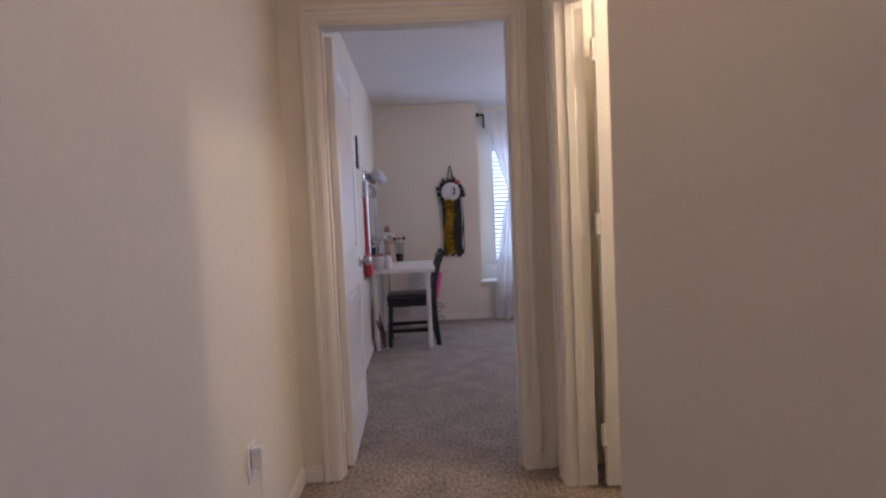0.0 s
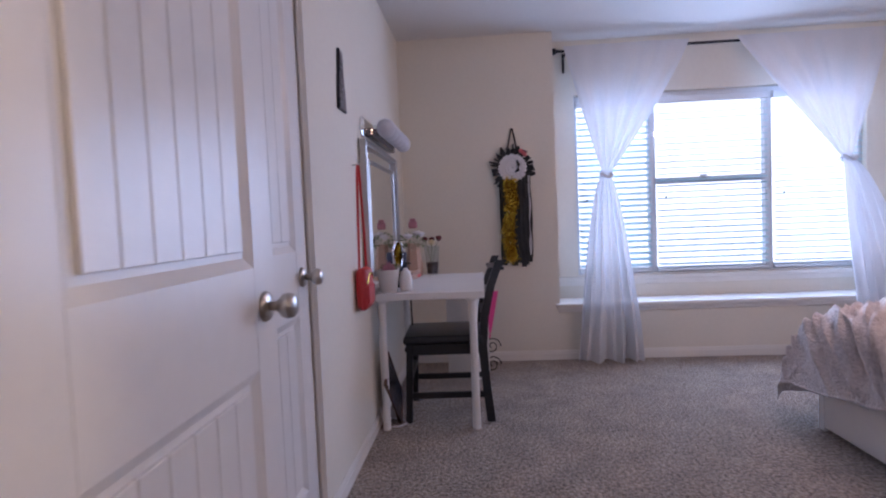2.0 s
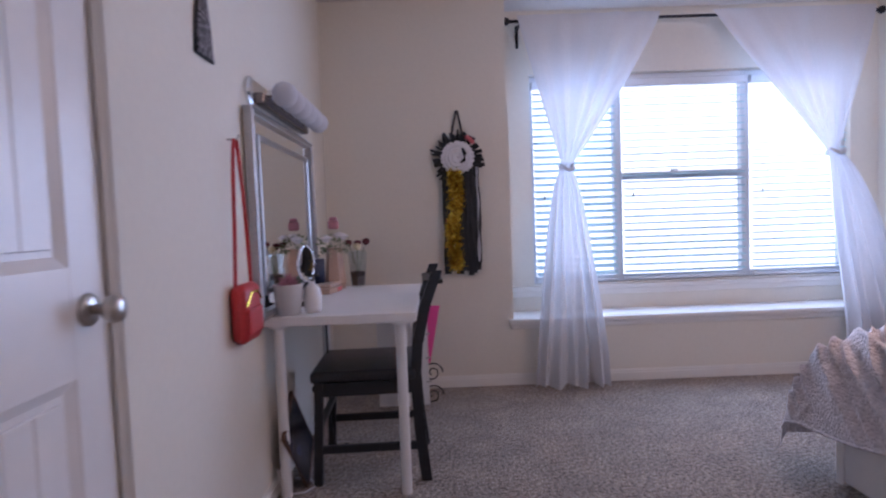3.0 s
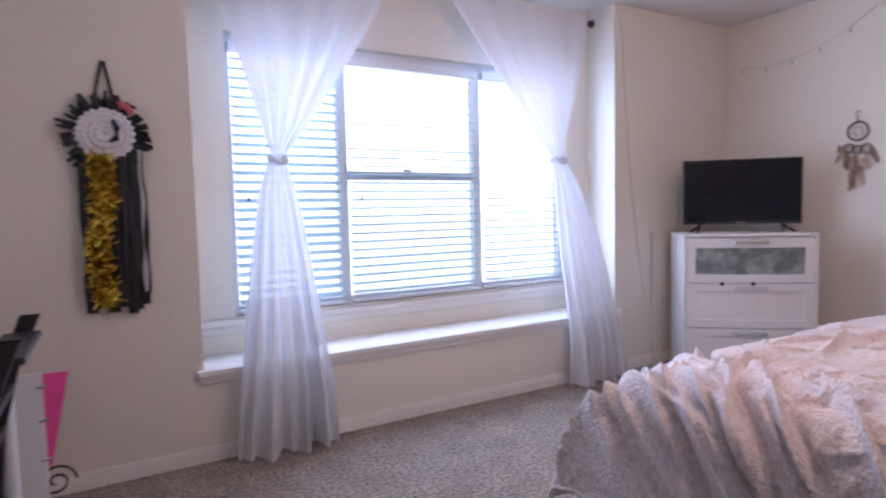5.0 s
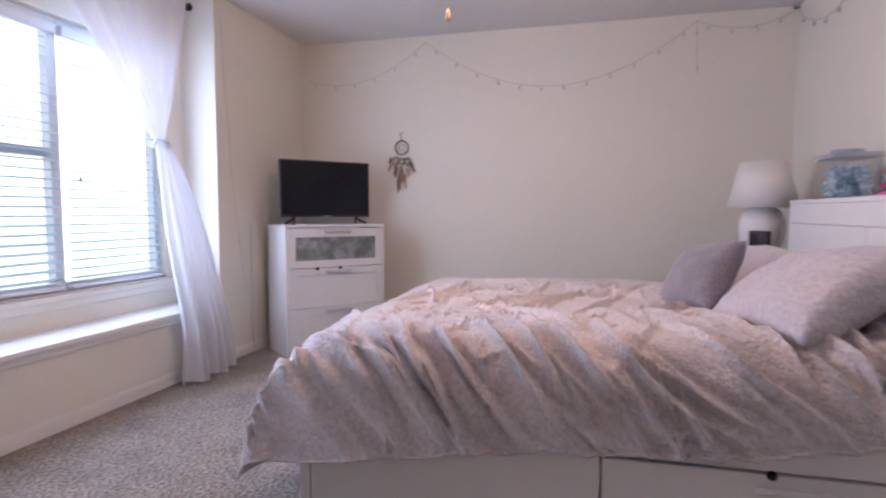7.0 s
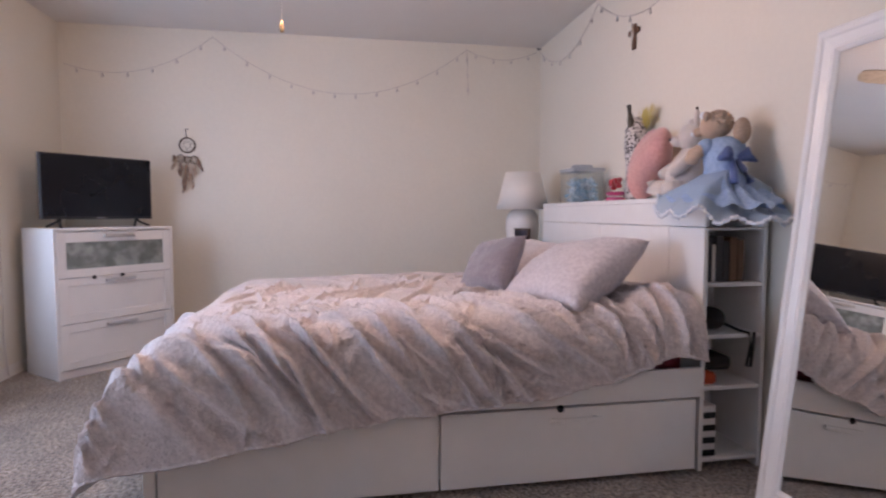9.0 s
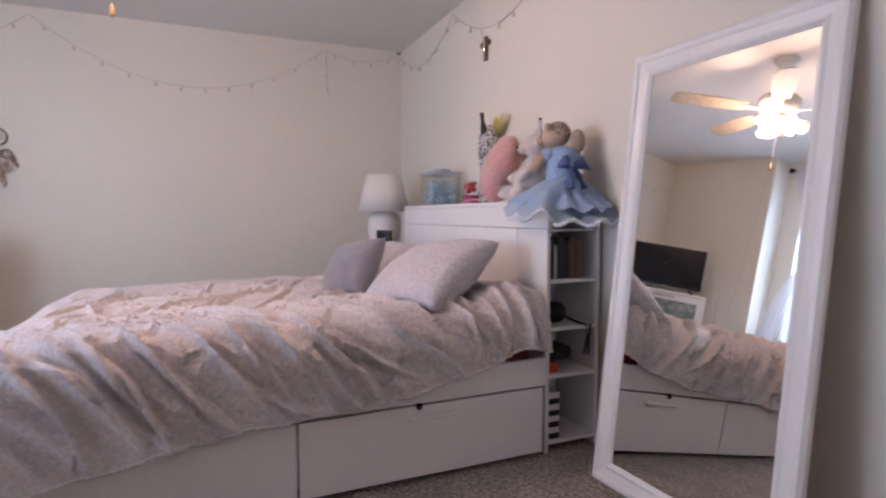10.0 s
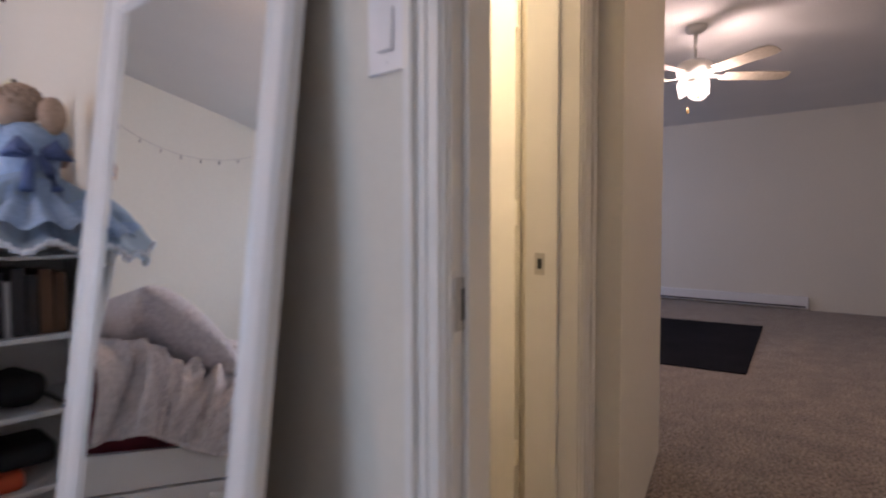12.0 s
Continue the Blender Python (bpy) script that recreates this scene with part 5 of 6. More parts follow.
CLEAR = bpy.data.materials.new("clear_glass")
CLEAR.use_nodes = True
nt = CLEAR.node_tree
nt.nodes.remove(nt.nodes["Principled BSDF"])
g, tr, mx = nt.nodes.new("ShaderNodeBsdfGlossy"), nt.nodes.new("ShaderNodeBsdfTransparent"), nt.nodes.new("ShaderNodeMixShader")
mx.inputs[0].default_value = 0.10
g.inputs["Roughness"].default_value = 0.05
tr.inputs["Color"].default_value = (0.93, 0.95, 0.95, 1)
nt.links.new(tr.outputs[0], mx.inputs[1])
nt.links.new(g.outputs[0], mx.inputs[2])
nt.links.new(mx.outputs[0], nt.nodes["Material Output"].inputs["Surface"])

gv = thing("glass_vase", (1.125, 6.335, Z), "clear square glass vase with dried roses on the desk", "vase")
part("glass", lathe(bmesh.new(), ((0.038, 0.0), (0.055, 0.20), (0.052, 0.20), (0.035, 0.012)), n=4), CLEAR, gv).visible_shadow = False
part("filling", lathe(bmesh.new(), ((0.034, 0.010), (0.042, 0.085), (0.02, 0.09)), n=4), colour("dark_water", (0.03, 0.018, 0.02), 0.2, grain=20), gv, "dark filling")
DRIED = colour("dried_rose", (0.10, 0.012, 0.016), 0.7, grain=60, spread=0.3)
for dx, dy, dz, m in ((-0.045, 0.0, 0.245, DRIED), (0.05, 0.02, 0.25, DRIED), (0.005, -0.03, 0.225, colour("cream_rose", (0.62, 0.52, 0.32), 0.7)), (0.0, 0.04, 0.24, DRIED)):
    st = part("stem", tube(bmesh.new(), [(0, 0, 0.05), (dx * 0.6, dy * 0.6, dz - 0.05), (dx, dy, dz - 0.01)], 0.0025, 6), GREEN, gv)
    part("bloom", lathe(lathe(bmesh.new(), ((0.008, -0.018), (0.022, 0.0), (0.018, 0.016)), (dx, dy, dz), 9), ((0.006, -0.01), (0.012, 0.008), (0.006, 0.020)), (dx, dy, dz), 7), m, st)

bx = thing("make_up_box", (0.985, 6.14, Z), "small peach and red make-up palette box on the desk", "box", turn=-12)
part("base", boxed(-0.055, 0.055, -0.085, 0.085, 0.0, 0.028, 0.003), PEACH, bx)
part("lid", turned(boxed(-0.055, 0.055, -0.085, 0.085, 0.0, 0.018, 0.003), pose(0, 0, 0.029, 0, -4, 2)), PEACH, bx)
part("label_bar", boxed(0.0555, 0.057, 0.02, 0.075, 0.006, 0.024), CORAL, bx, "red panel")
bt = thing("brush_tube", (0.935, 6.23, Z), "dark blue tube behind the vase on the desk", "tube")
part("tube", lathe(bmesh.new(), ((0.030, 0.0), (0.030, 0.17), (0.027, 0.172)), n=20), colour("dark_blue_plastic", (0.02, 0.03, 0.07), 0.3), bt, smooth=True)

# under and beside the desk
PRINT = material("dark_print", (0.06, 0.06, 0.09), 0.25, second=(0.015, 0.013, 0.016), grain=9, spread=0.3, contrast=(0.45, 0.6))
pf = thing("picture_frame", (0.985, 5.575, 0.0), "dark framed picture leaning askew under the desk", "picture frame")
m = pose(0, 0, 0.0, 0, -10, 0) @ pose(0, 0, 0.185, 28, 0, 0)
part("board", turned(boxed(-0.006, 0.004, -0.12, 0.12, -0.15, 0.15), m), PRINT, pf)
part("frame", turned(tube(bmesh.new(), [(0, -0.125, -0.155), (0, 0.125, -0.155), (0, 0.125, 0.155), (0, -0.125, 0.155)], 0.010, 6, True), m), WALNUT, pf)
cd = thing("power_cord", (0.895, 5.44, 0), "white cord looped on the carpet under the desk", "cord")
part("cable", tube(bmesh.new(), [(0.0, 0.0, 0.12), (0.012, 0.01, 0.05), (0.045, 0.015, 0.008), (0.10, 0.03, 0.006), (0.13, 0.08, 0.006), (0.10, 0.14, 0.006), (0.03, 0.16, 0.006)], 0.004, 6), SWITCH, cd)
cd = thing("power_cord", (1.03, 5.86, 0), "black cord hanging from the desk to the floor", "cord")
part("cable", tube(bmesh.new(), [(0.0, 0.0, 0.697), (0.004, 0.0, 0.4), (-0.002, 0.01, 0.15), (0.02, 0.03, 0.006), (0.06, 0.10, 0.006)], 0.005, 6), BLACK, cd)

HOT = colour("hot_pink_card", (0.95, 0.10, 0.36), 0.6, grain=30)
bo = thing("notice_board", (1.40, 6.47, 0.0), "white clip board with a hot pink sheet standing behind the chair", "board")
part("panel", boxed(-0.20, 0.095, -0.008, 0.004, 0.012, 0.60, 0.002), WHITE, bo)
bm = bmesh.new()
q = [(-0.02, 0.60), (0.172, 0.592), (0.105, 0.255), (-0.02, 0.25)]
bm.faces.new([bm.verts.new((x, 0.007, z)) for x, z in q])
thicken(bm, 0.002)
part("pink_sheet", bm, HOT, bo, "hot pink card")
for z in (0.55, 0.43, 0.29, 0.15):
    part("clip", ball(tube(bmesh.new(), [(0.078, -0.012, z), (0.100, -0.012, z + 0.003)], 0.004, 6), (0.102, -0.013, z + 0.003), 0.007, n=8), CHROME, bo)
bm = bmesh.new()
for cz, r in ((0.20, 0.062), (0.068, 0.062)):
    tube(bm, [(0.115 + (r * (1 - k / 40)) * math.cos(k * 0.32), 0.0, cz + (r * (1 - k / 40)) * math.sin(k * 0.32)) for k in range(34)], 0.0045, 6)
tube(bm, [(0.055, 0.0, 0.0), (0.055, 0.0, 0.25)], 0.005, 6)
part("wire_scroll", bm, IRON, bo, "black wire scrollwork")

# ---- on and beside the headboard ----
ns = thing("nightstand", (5.25, 3.26, 0), "white nightstand beside the bed", "nightstand")
part("body", boxed(-0.24, 0.24, -0.21, 0.21, 0.03, 0.675, 0.003), WHITE, ns)
part("top_panel", boxed(-0.25, 0.25, -0.22, 0.22, 0.676, 0.70, 0.003), WHITE, ns)
for z in (0.12, 0.40):
    d = part("drawer_front", boxed(-0.225, 0.225, 0.2105, 0.226, z - 0.06, z + 0.20, 0.002), WHITE, ns)
    part("handle", boxed(-0.05, 0.05, 0.227, 0.24, z + 0.12, z + 0.135, 0.003), NICKEL, d)
part("plinth", boxed(-0.22, 0.22, -0.19, 0.19, 0.0, 0.03), WHITE, ns)

LINEN = material("lamp_linen", (0.78, 0.75, 0.71), 0.85, grain=120, spread=0.04, bump=0.3, bump_scale=200)
lm = thing("table_lamp", (5.25, 3.355, 0.70), "white ceramic table lamp with a tapered linen shade", "lamp")
part("base", lathe(bmesh.new(), ((0.078, 0.0), (0.084, 0.02), (0.074, 0.045), (0.088, 0.09), (0.118, 0.16), (0.128, 0.23), (0.126, 0.29), (0.112, 0.34), (0.080, 0.37), (0.040, 0.382), (0.020, 0.39), (0.012, 0.42)), n=36), CERAMIC, lm, smooth=True)
for z in (0.215, 0.245, 0.275, 0.305):
    part("ring", tube(bmesh.new(), [((0.126 - abs(z - 0.25) * 0.12) * math.cos(a), (0.126 - abs(z - 0.25) * 0.12) * math.sin(a), z) for a in np.linspace(0, 6.283, 37)[:-1]], 0.004, 6, True), CERAMIC, lm)
bm = bmesh.new()
rings = []
for r, z in ((0.200, 0.376), (0.132, 0.655), (0.129, 0.655), (0.197, 0.376)):
    rings.append([bm.verts.new((r * math.cos(k * math.pi / 36), r * math.sin(k * math.pi / 36), z)) for k in range(72)])
for a, b in zip(rings, rings[1:] + rings[:1]):
    for k in range(72):
        bm.faces.new((a[k], a[(k + 1) % 72], b[(k + 1) % 72], b[k]))
part("shade", bm, LINEN, lm, "off-white linen shade", True)
ck = thing("photo_frame", (5.05, 3.42, 0.70), "small dark upright frame on the nightstand", "frame", turn=25)
part("frame", boxed(-0.075, 0.075, -0.012, 0.012, 0.0, 0.235, 0.003), colour("dark_brown_frame", (0.045, 0.025, 0.02), 0.45, grain=50, spread=0.2), ck)
part("picture", boxed(-0.063, 0.063, 0.0125, 0.0135, 0.015, 0.22), PRINT, ck)

T = 1.1125
SKY_BLUE = material("pale_blue_beads", (0.62, 0.76, 0.85), 0.35, second=(0.20, 0.48, 0.68), grain=45, spread=0.15, contrast=(0.42, 0.58))
jr = thing("bead_jar", (4.61, 3.16, T), "clear lidded acrylic box full of pale blue trinkets on the headboard", "jar")
bm = boxed(-0.115, 0.115, -0.095, 0.095, 0.0, 0.004)
for x0, x1, y0, y1 in ((-0.118, -0.115, -0.098, 0.098), (0.115, 0.118, -0.098, 0.098), (-0.115, 0.115, -0.098, -0.095), (-0.115, 0.115, 0.095, 0.098)):
    block(bm, x0, x1, y0, y1, 0.0, 0.20)
part("tub", bm, CLEAR, jr).visible_shadow = False
bm = bmesh.new()
for k in range(240):
    bx, by = random.uniform(-0.098, 0.098), random.uniform(-0.078, 0.078)
    z = random.uniform(0.014, 0.125 + 0.04 * math.cos(bx * 14))
    bmesh.ops.create_icosphere(bm, subdivisions=1, radius=random.uniform(0.008, 0.016), matrix=pose(bx, by, z))
tagged(part("beads", bm, SKY_BLUE, jr, "pale blue beads"), kind="stuff")
bm = boxed(-0.126, 0.126, -0.106, 0.106, 0.2005, 0.222, 0.004, 2)
for k in range(9):
    ball(bm, (0.05 * math.cos(k * 0.7), 0.05 * math.sin(k * 0.7), 0.232), 0.024, 0.024, 0.016, 8)
part("lid", bm, sheer("frosted_lid", (0.62, 0.68, 0.74), 0.3, 0.35), jr, "frosted lid with a bow")

gl = thing("snow_globe", (4.085, 3.19, T), "glass globe with a red and pink flower inside", "snow globe")
part("base", lathe(bmesh.new(), ((0.052, 0.0), (0.055, 0.012), (0.045, 0.022)), n=24), colour("pink_base", (0.62, 0.12, 0.26), 0.4), gl, smooth=True)
part("glass", ball(bmesh.new(), (0, 0, 0.078), 0.066, n=24), CLEAR, gl, smooth=True).visible_shadow = False
bm = bmesh.new()
for k in range(10):
    ball(bm, (0.022 * math.cos(k * 1.9), 0.022 * math.sin(k * 1.9), 0.075 + 0.005 * k), 0.017, 0.017, 0.014, 8)
part("flower", bm, colour("red_flower", (0.65, 0.03, 0.05), 0.4), gl, "red flower")
bm = bmesh.new()
for k in range(9):
    ball(bm, (0.034 * math.cos(k * 0.7), 0.034 * math.sin(k * 0.7), 0.042), 0.018, 0.018, 0.012, 8)
part("petals", bm, colour("magenta_petals", (0.60, 0.05, 0.22), 0.4), gl, "magenta petals")

PLUSH_PINK = material("pink_plush", (0.74, 0.39, 0.36), 0.9, second=(0.64, 0.31, 0.29), grain=70, spread=0.08, bump=0.7, bump_scale=130, distance=0.005, sheen=0.6)
bm = bmesh.new()


def heart(u, v):
    a = 2 * math.pi * u
    hx, hz = 16 * math.sin(a) ** 3, 13 * math.cos(a) - 5 * math.cos(2 * a) - 2 * math.cos(3 * a) - math.cos(4 * a)
    k = math.sin(math.pi * v) ** 0.55
    return Vector((hx * 0.0122 * k, (v - 0.5) * 0.20, (hz + 5) * 0.0128 * k + 0.0))


sheet(bm, 48, 14, heart)
bmesh.ops.remove_doubles(bm, verts=bm.verts, dist=0.001)
turned(bm, pose(0, 0, 0.172, 15, -6, -22))
zmin = min(v.co.z for v in bm.verts)
turned(bm, Matrix.Translation((0, 0, -zmin)))
ht = thing("heart_cushion", (3.775, 3.175, T), "pink plush heart cushion standing on the headboard", "cushion")
part("cushion", bm, PLUSH_PINK, ht, smooth=True)

# figures and toys, one plain mesh each


def figure(name, at, pieces, label, category, turn=0.0, smooth=True):
    """pieces: (material, function that adds to a bmesh)."""
    bm = bmesh.new()
    mats = []
    for mat, build in pieces:
        before = set(bm.faces)
        build(bm)
        if mat not in mats:
            mats.append(mat)
        for f in bm.faces:
            if f not in before:
                f.material_index = mats.index(mat)
    ob = part(name, bm, mats[0], None, smooth=smooth)
    for m in mats[1:]:
        ob.data.materials.append(m)
    ob.matrix_world = pose(*at, 0, 0, turn)
    return tagged(ob, label, category)


MOSAIC = material("pale_mosaic", (0.66, 0.63, 0.62), 0.4, second=(0.05, 0.04, 0.045), grain=75, spread=0.2, contrast=(0.42, 0.52))
STRAW = colour("yellow_straw", (0.62, 0.50, 0.14), 0.8, grain=60, spread=0.2)
DARK_BRONZE = colour("dark_bronze", (0.07, 0.05, 0.03), 0.45, grain=60, spread=0.3)


def rays(bm):
    for k in range(46):
        a = radians(random.uniform(-40, 40))
        L = random.uniform(0.10, 0.17)
        b = Vector((-0.02, -0.02, 0.38))
        d = Vector((math.sin(a) - 0.25, 0.0, math.cos(a) * 0.9)) * L
        s = Vector((0.003, 0, 0))
        y = Vector((0, random.uniform(-0.03, 0.0), 0))
        bm.faces.new([bm.verts.new(p + y) for p in (b - s, b + s, b + d + s, b + d - s)])


figure("statuette", (4.06, 3.085, T), [(MOSAIC, lambda bm: lathe(bm, ((0.055, 0.0), (0.062, 0.02), (0.050, 0.18), (0.062, 0.30), (0.058, 0.40), (0.030, 0.46), (0.012, 0.47)), n=14)),
                                       (DARK_BRONZE, lambda bm: tube(bm, [(-0.01, 0.03, 0.36), (-0.015, 0.04, 0.44), (0.03, 0.03, 0.535)], [0.016, 0.020, 0.014], 10))],
       "plain pale mosaic statuette with a dark bronze top", "statuette")
bm = bmesh.new()
rays(bm)
spray = tagged(part("straw_spray", bm, STRAW), "dried yellow straw spray standing behind the statuette", "dried flowers", "", "stuff")
spray.location = (4.06, 3.085, T)

PLUSH_WHITE = material("cream_plush", (0.68, 0.60, 0.56), 0.95, grain=70, spread=0.06, bump=0.8, bump_scale=130, distance=0.006, sheen=0.6)
NOSE = colour("brown_nose", (0.05, 0.03, 0.03), 0.5)


def bear(bm):
    tube(bm, [(0.0, 0.02, 0.02), (0.0, 0.0, 0.09), (-0.01, -0.02, 0.17), (-0.012, -0.025, 0.22)], [0.070, 0.088, 0.068, 0.040], 16)
    ball(bm, (-0.012, -0.02, 0.272), 0.058, 0.062, 0.062, 16)
    ball(bm, (0.0, 0.036, 0.258), 0.030, 0.034, 0.026, 10)
    ball(bm, (-0.050, -0.03, 0.345), 0.018, 0.014, 0.050, 10)
    ball(bm, (0.034, -0.03, 0.330), 0.018, 0.014, 0.034, 10)
    for k in (-1, 1):
        tube(bm, [(k * 0.06, -0.005, 0.175), (k * 0.088, 0.05, 0.13), (k * 0.07, 0.085, 0.11)], [0.026, 0.028, 0.024], 10)
    tube(bm, [(0.06, 0.03, 0.045), (0.10, 0.085, 0.045), (0.115, 0.115, 0.06), (0.118, 0.122, 0.085)], [0.046, 0.042, 0.040, 0.022], 12)
    tube(bm, [(-0.05, 0.03, 0.04), (-0.075, 0.085, 0.04), (-0.085, 0.105, 0.05)], [0.040, 0.038, 0.030], 12)


def bear_marks(bm):
    ball(bm, (0.0, 0.068, 0.264), 0.009, 0.007, 0.007, 8)
    ball(bm, (-0.050, -0.03, 0.393), 0.008, 0.007, 0.010, 8)


figure("plush_toy", (3.47, 3.165, T), [(PLUSH_WHITE, bear), (NOSE, bear_marks)],
       "cream plush toy sitting on the headboard", "soft toy", turn=-18)

SKIN = colour("tan_fabric", (0.56, 0.39, 0.29), 0.9, grain=60, bump=0.7, bump_scale=130)
BOW = colour("navy_ribbon", (0.10, 0.16, 0.36), 0.6, grain=60)
HAIR = colour("tan_plush", (0.52, 0.37, 0.28), 0.9, grain=90, spread=0.2, bump=0.8, bump_scale=120)
DRESS = material("blue_dress", (0.33, 0.47, 0.68), 0.8, second=(0.25, 0.38, 0.58), grain=60, spread=0.08, bump=0.3, bump_scale=120)
TULLE = sheer("blue_tulle", (0.52, 0.68, 0.84), 0.35, 0.30)
LACE = colour("white_lace", (0.74, 0.78, 0.84), 0.8, grain=140, spread=0.08)
DCX, DCY = 3.215, 3.165


def skirt(r_hem, drop, ruffle, z_top=0.105):
    def f(u, v):
        a = 2 * math.pi * u
        rr = 0.055 + (r_hem - 0.055) * v
        rr *= 1 + ruffle * v * math.sin(a * 13 + 2 * math.sin(a * 3))
        dx, dy = rr * math.cos(a) * 1.10, rr * math.sin(a) * 0.80
        wx, wy = DCX + dx, DCY + dy
        wall = SY + 0.012
        if wy < wall:
            wy = wall
        over = max(0.0, 3.112 - wx, wy - 3.315)
        z = z_top * (1 - v) ** 1.3 + 0.006
        if over > 0:
            z = min(z, 0.05 * (1 - v)) - drop * min(1.0, over / 0.10) + 0.012 * math.sin(a * 13)
        z = max(z, 0.006) if over == 0 else z
        return Vector((wx - DCX, wy - DCY, z))
    return f


def doll_body(bm):
    lathe(bm, ((0.075, 0.07), (0.070, 0.11), (0.080, 0.175), (0.066, 0.222), (0.034, 0.24)), (0, 0, 0), 18)
    for k in (-1, 1):
        ball(bm, (0.01, k * 0.070, 0.200), 0.036, 0.036, 0.036, 10)


def doll_bow(bm):
    for k in (-1, 1):
        tube(bm, [(-0.066, k * 0.008, 0.155), (-0.090, k * 0.045, 0.175), (-0.094, k * 0.070, 0.150), (-0.070, k * 0.012, 0.145)], [0.008, 0.020, 0.022, 0.008], 8)
        tube(bm, [(-0.072, k * 0.010, 0.145), (-0.098, k * 0.024, 0.10), (-0.120, k * 0.035, 0.05)], [0.008, 0.014, 0.016], 8)


def doll_skin(bm):
    ball(bm, (0.028, 0.026, 0.285), 0.056, 0.055, 0.056, 18)
    ball(bm, (0.064, 0.068, 0.268), 0.024, 0.024, 0.020, 12)
    tube(bm, [(0.002, 0.074, 0.205), (0.034, 0.106, 0.172), (0.044, 0.112, 0.145), (0.046, 0.112, 0.132)], [0.022, 0.030, 0.029, 0.014], 12)
    tube(bm, [(0.012, -0.070, 0.205), (0.045, -0.090, 0.165), (0.060, -0.085, 0.135)], [0.022, 0.028, 0.020], 10)


def doll_hair(bm):
    ball(bm, (0.018, 0.012, 0.294), 0.057, 0.056, 0.052, 18)
    ball(bm, (-0.050, -0.046, 0.262), 0.030, 0.036, 0.054, 14)
    ball(bm, (0.010, 0.072, 0.325), 0.017, 0.014, 0.020, 10)
    for k in range(60):
        a, b = k * 2.4, 0.15 + 1.5 * k / 60
        d = Vector((math.cos(a) * math.sin(b), math.sin(a) * math.sin(b), math.cos(b)))
        if d.x + d.y < 0.75:
            ball(bm, Vector((0.018, 0.012, 0.294)) + 0.053 * d, 0.010, 0.010, 0.009, 6)


def lace_edge(r, drop):
    g = skirt(r, drop, 0.030)

    def build(bm):
        for k in range(150):
            p = g(k / 150, 1.0)
            ball(bm, p + Vector((0, 0, 0.004 * (k % 2))), 0.009, 0.006, 0.009, 6)
    return build


figure("doll", (DCX, DCY, T), [(DRESS, doll_body), (BOW, doll_bow), (TULLE, lambda bm: sheet(bm, 110, 16, skirt(0.285, 0.095, 0.035))), (DRESS, lambda bm: sheet(bm, 110, 14, skirt(0.235, 0.045, 0.045, 0.10))),
                               (SKIN, doll_skin), (HAIR, doll_hair), (LACE, lace_edge(0.288, 0.100)), (LACE, lambda bm: ball(ball(bm, (0.050, 0.062, 0.335), 0.015, 0.010, 0.015, 8), (0.078, 0.084, 0.262), 0.012, 0.012, 0.010, 8))],
       "plain cloth doll in a blue lace-edged dress", "doll")

# in the headboard's open shelves
BOOK_COL = ((0.03, 0.03, 0.04), (0.60, 0.58, 0.56), (0.035, 0.03, 0.035), (0.025, 0.02, 0.022), (0.16, 0.075, 0.035), (0.14, 0.065, 0.03))
y = 3.266
for i, c in enumerate(BOOK_COL):
    w = (0.018, 0.012, 0.030, 0.024, 0.032, 0.028)[i]
    h = (0.175, 0.15, 0.185, 0.165, 0.18, 0.17)[i]
    bk = thing("book", (3.15, y - w / 2, 0.766), "upright %s book on the open shelf" % ("white" if i == 1 else "brown" if i > 3 else "black"), "book", "books on the shelf", turn=2 * (i % 3) - 2)
    cm = colour("book_cover", c, 0.5, grain=30)
    bm = boxed(0.0, 0.15, -w / 2, -w / 2 + 0.002, 0, h)
    block(bm, 0.0, 0.15, w / 2 - 0.002, w / 2, 0, h)
    block(bm, 0.0, 0.002, -w / 2 + 0.002, w / 2 - 0.002, 0, h)
    part("cover", bm, cm, bk)
    part("page_block", boxed(0.0025, 0.147, -w / 2 + 0.0022, w / 2 - 0.0022, 0.003, h - 0.004), colour("book_pages", (0.5, 0.46, 0.40), 0.8, grain=160), bk)
    y -= w + 0.004

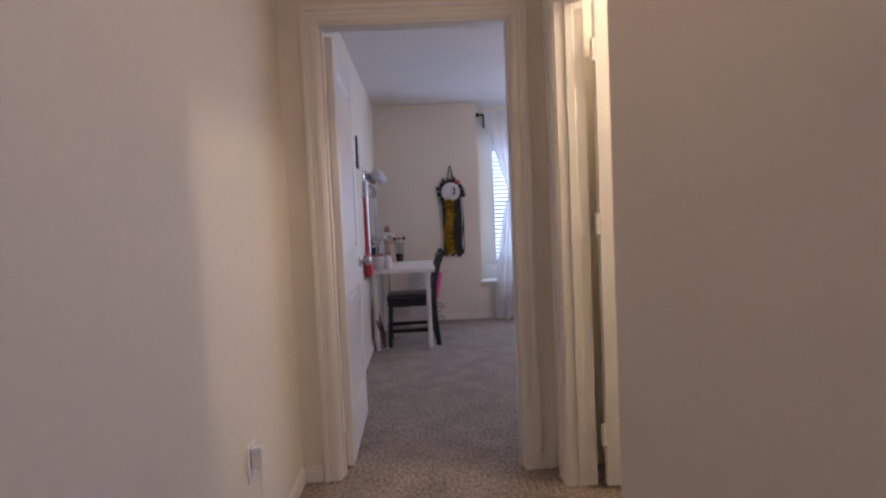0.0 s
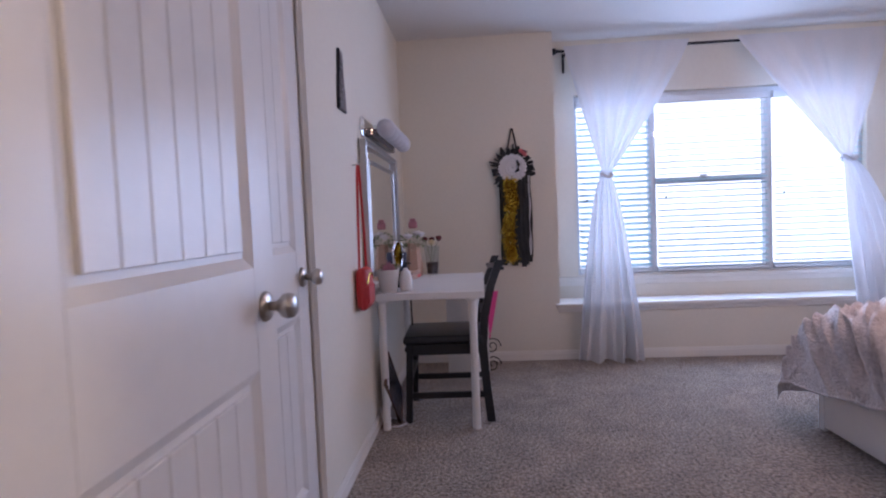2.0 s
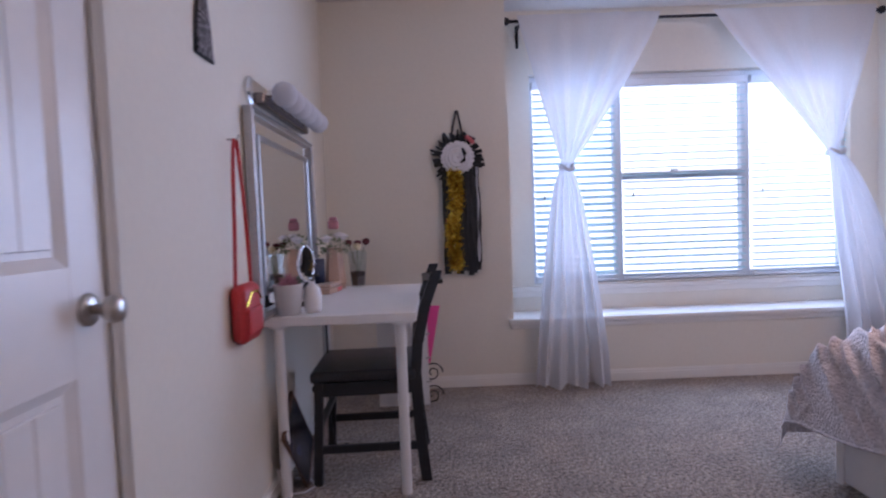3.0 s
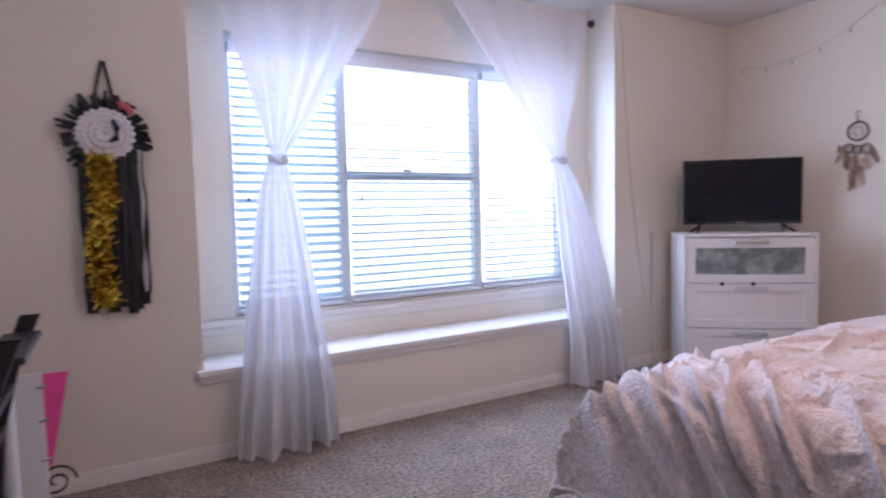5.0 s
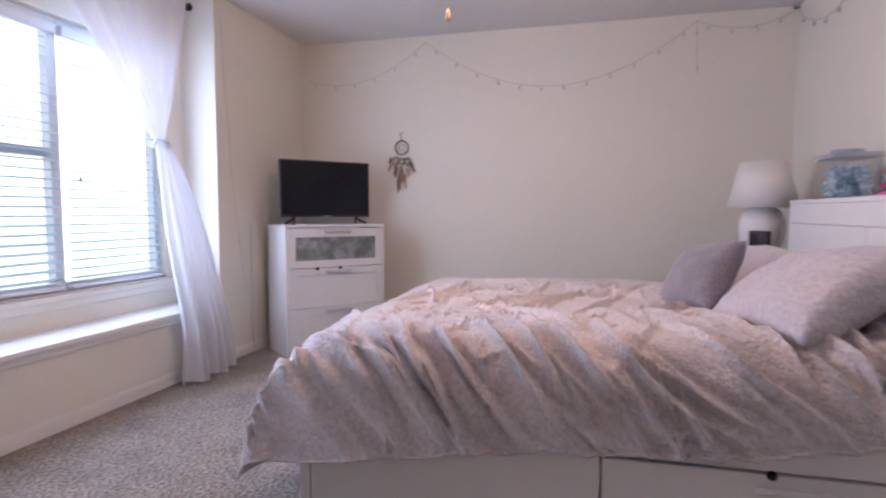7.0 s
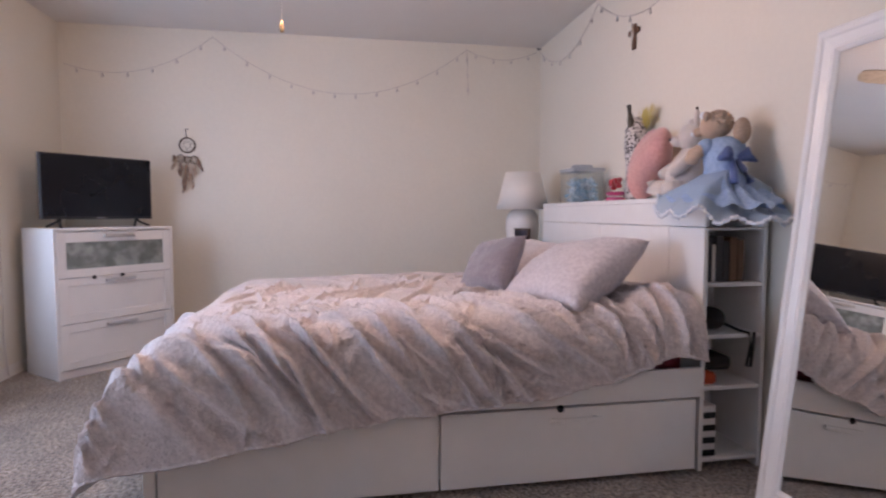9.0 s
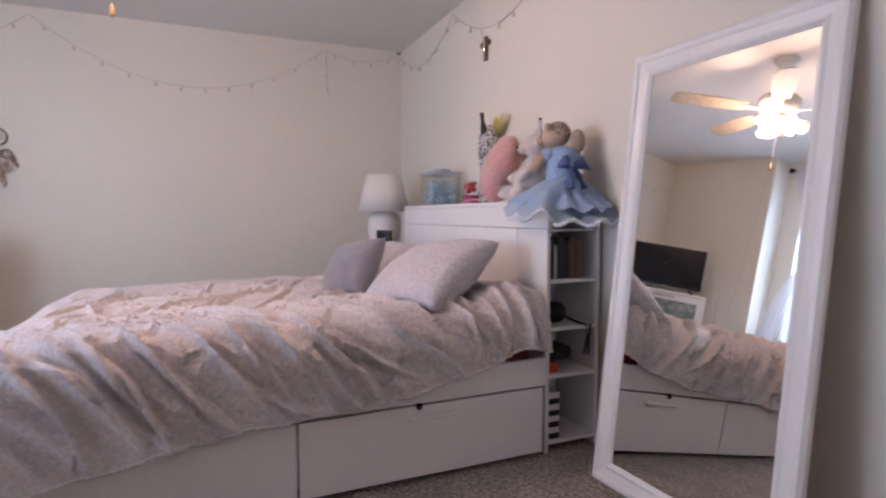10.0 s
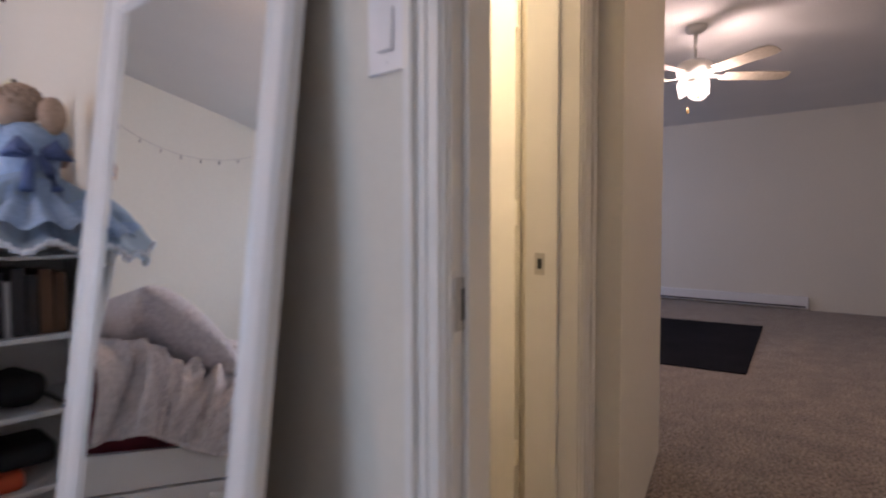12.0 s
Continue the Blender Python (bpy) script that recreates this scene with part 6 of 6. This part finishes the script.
FABRIC_BLACK = colour("black_fabric", (0.012, 0.012, 0.014), 0.8, grain=90, spread=0.3, bump=0.5, bump_scale=60)
bg = thing("shoulder_bag", (3.25, 3.18, 0.556), "slack black bag on the shelf with its strap hanging out", "bag")
bm = ball(bmesh.new(), (0, 0.03, 0.052), 0.11, 0.075, 0.052, 16)
for v in bm.verts:
    v.co += 0.012 * Vector((noise.noise(v.co * 14), noise.noise(v.co * 14 + Vector((3, 0, 0))), noise.noise(v.co * 14 + Vector((0, 5, 0)))))
    v.co.z = max(v.co.z, 0.002)
part("body", bm, FABRIC_BLACK, bg, smooth=True)
part("strap", tube(bmesh.new(), [(-0.05, -0.03, 0.03), (-0.11, -0.06, 0.010), (-0.134, -0.085, 0.004), (-0.138, -0.09, -0.05), (-0.136, -0.075, -0.13), (-0.136, -0.095, -0.135), (-0.138, -0.10, -0.06), (-0.132, -0.11, 0.006)], 0.006, 6), FABRIC_BLACK, bg, "black strap")
gm = thing("folded_clothes", (3.24, 3.19, 0.346), "orange and black folded clothes on the lower shelf", "clothes")
part("orange_cloth", boxed(-0.10, 0.08, 0.02, 0.09, 0.0, 0.05, 0.018, 3), colour("orange_cloth", (0.62, 0.09, 0.03), 0.8, grain=90), gm, "orange cloth", True)
part("black_cloth", boxed(-0.08, 0.10, -0.06, 0.085, 0.05, 0.11, 0.022, 3), FABRIC_BLACK, gm, "black cloth", True)
sb = thing("striped_box", (3.20, 3.245, 0.052), "black and white striped box in the bottom shelf", "box")
for k in range(8):
    part("stripe", boxed(-0.06, 0.08, -0.03, 0.032, 0.026 * k, 0.026 * (k + 1), 0.0), CERAMIC if k % 2 else BLACK, sb)

# ---- living room ----
RUG = material("black_rug", (0.010, 0.009, 0.012), 0.95, grain=90, spread=0.3, bump=0.8, bump_scale=120, distance=0.006)
RUG.node_tree.nodes["Principled BSDF"].inputs["Specular IOR Level"].default_value = 0.1
rg = thing("rug", (2.214, -0.756, 0.0), "plain black rug lying on the carpet", "rug", turn=8)
part("rug_top", boxed(0.0, 1.5, -2.2, 0.0, 0.002, 0.012, 0.004), RUG, rg)
hb_ = thing("baseboard_heater", (2.33, -4.6, 0.0), "long white low baseboard heater along the wall", "heater")
part("housing", boxed(0.0, 2.6, 0.0, 0.065, 0.02, 0.17, 0.008, 2), WHITE_METAL, hb_)
part("grille", boxed(0.03, 2.57, 0.064, 0.067, 0.035, 0.055), BLACK, hb_)
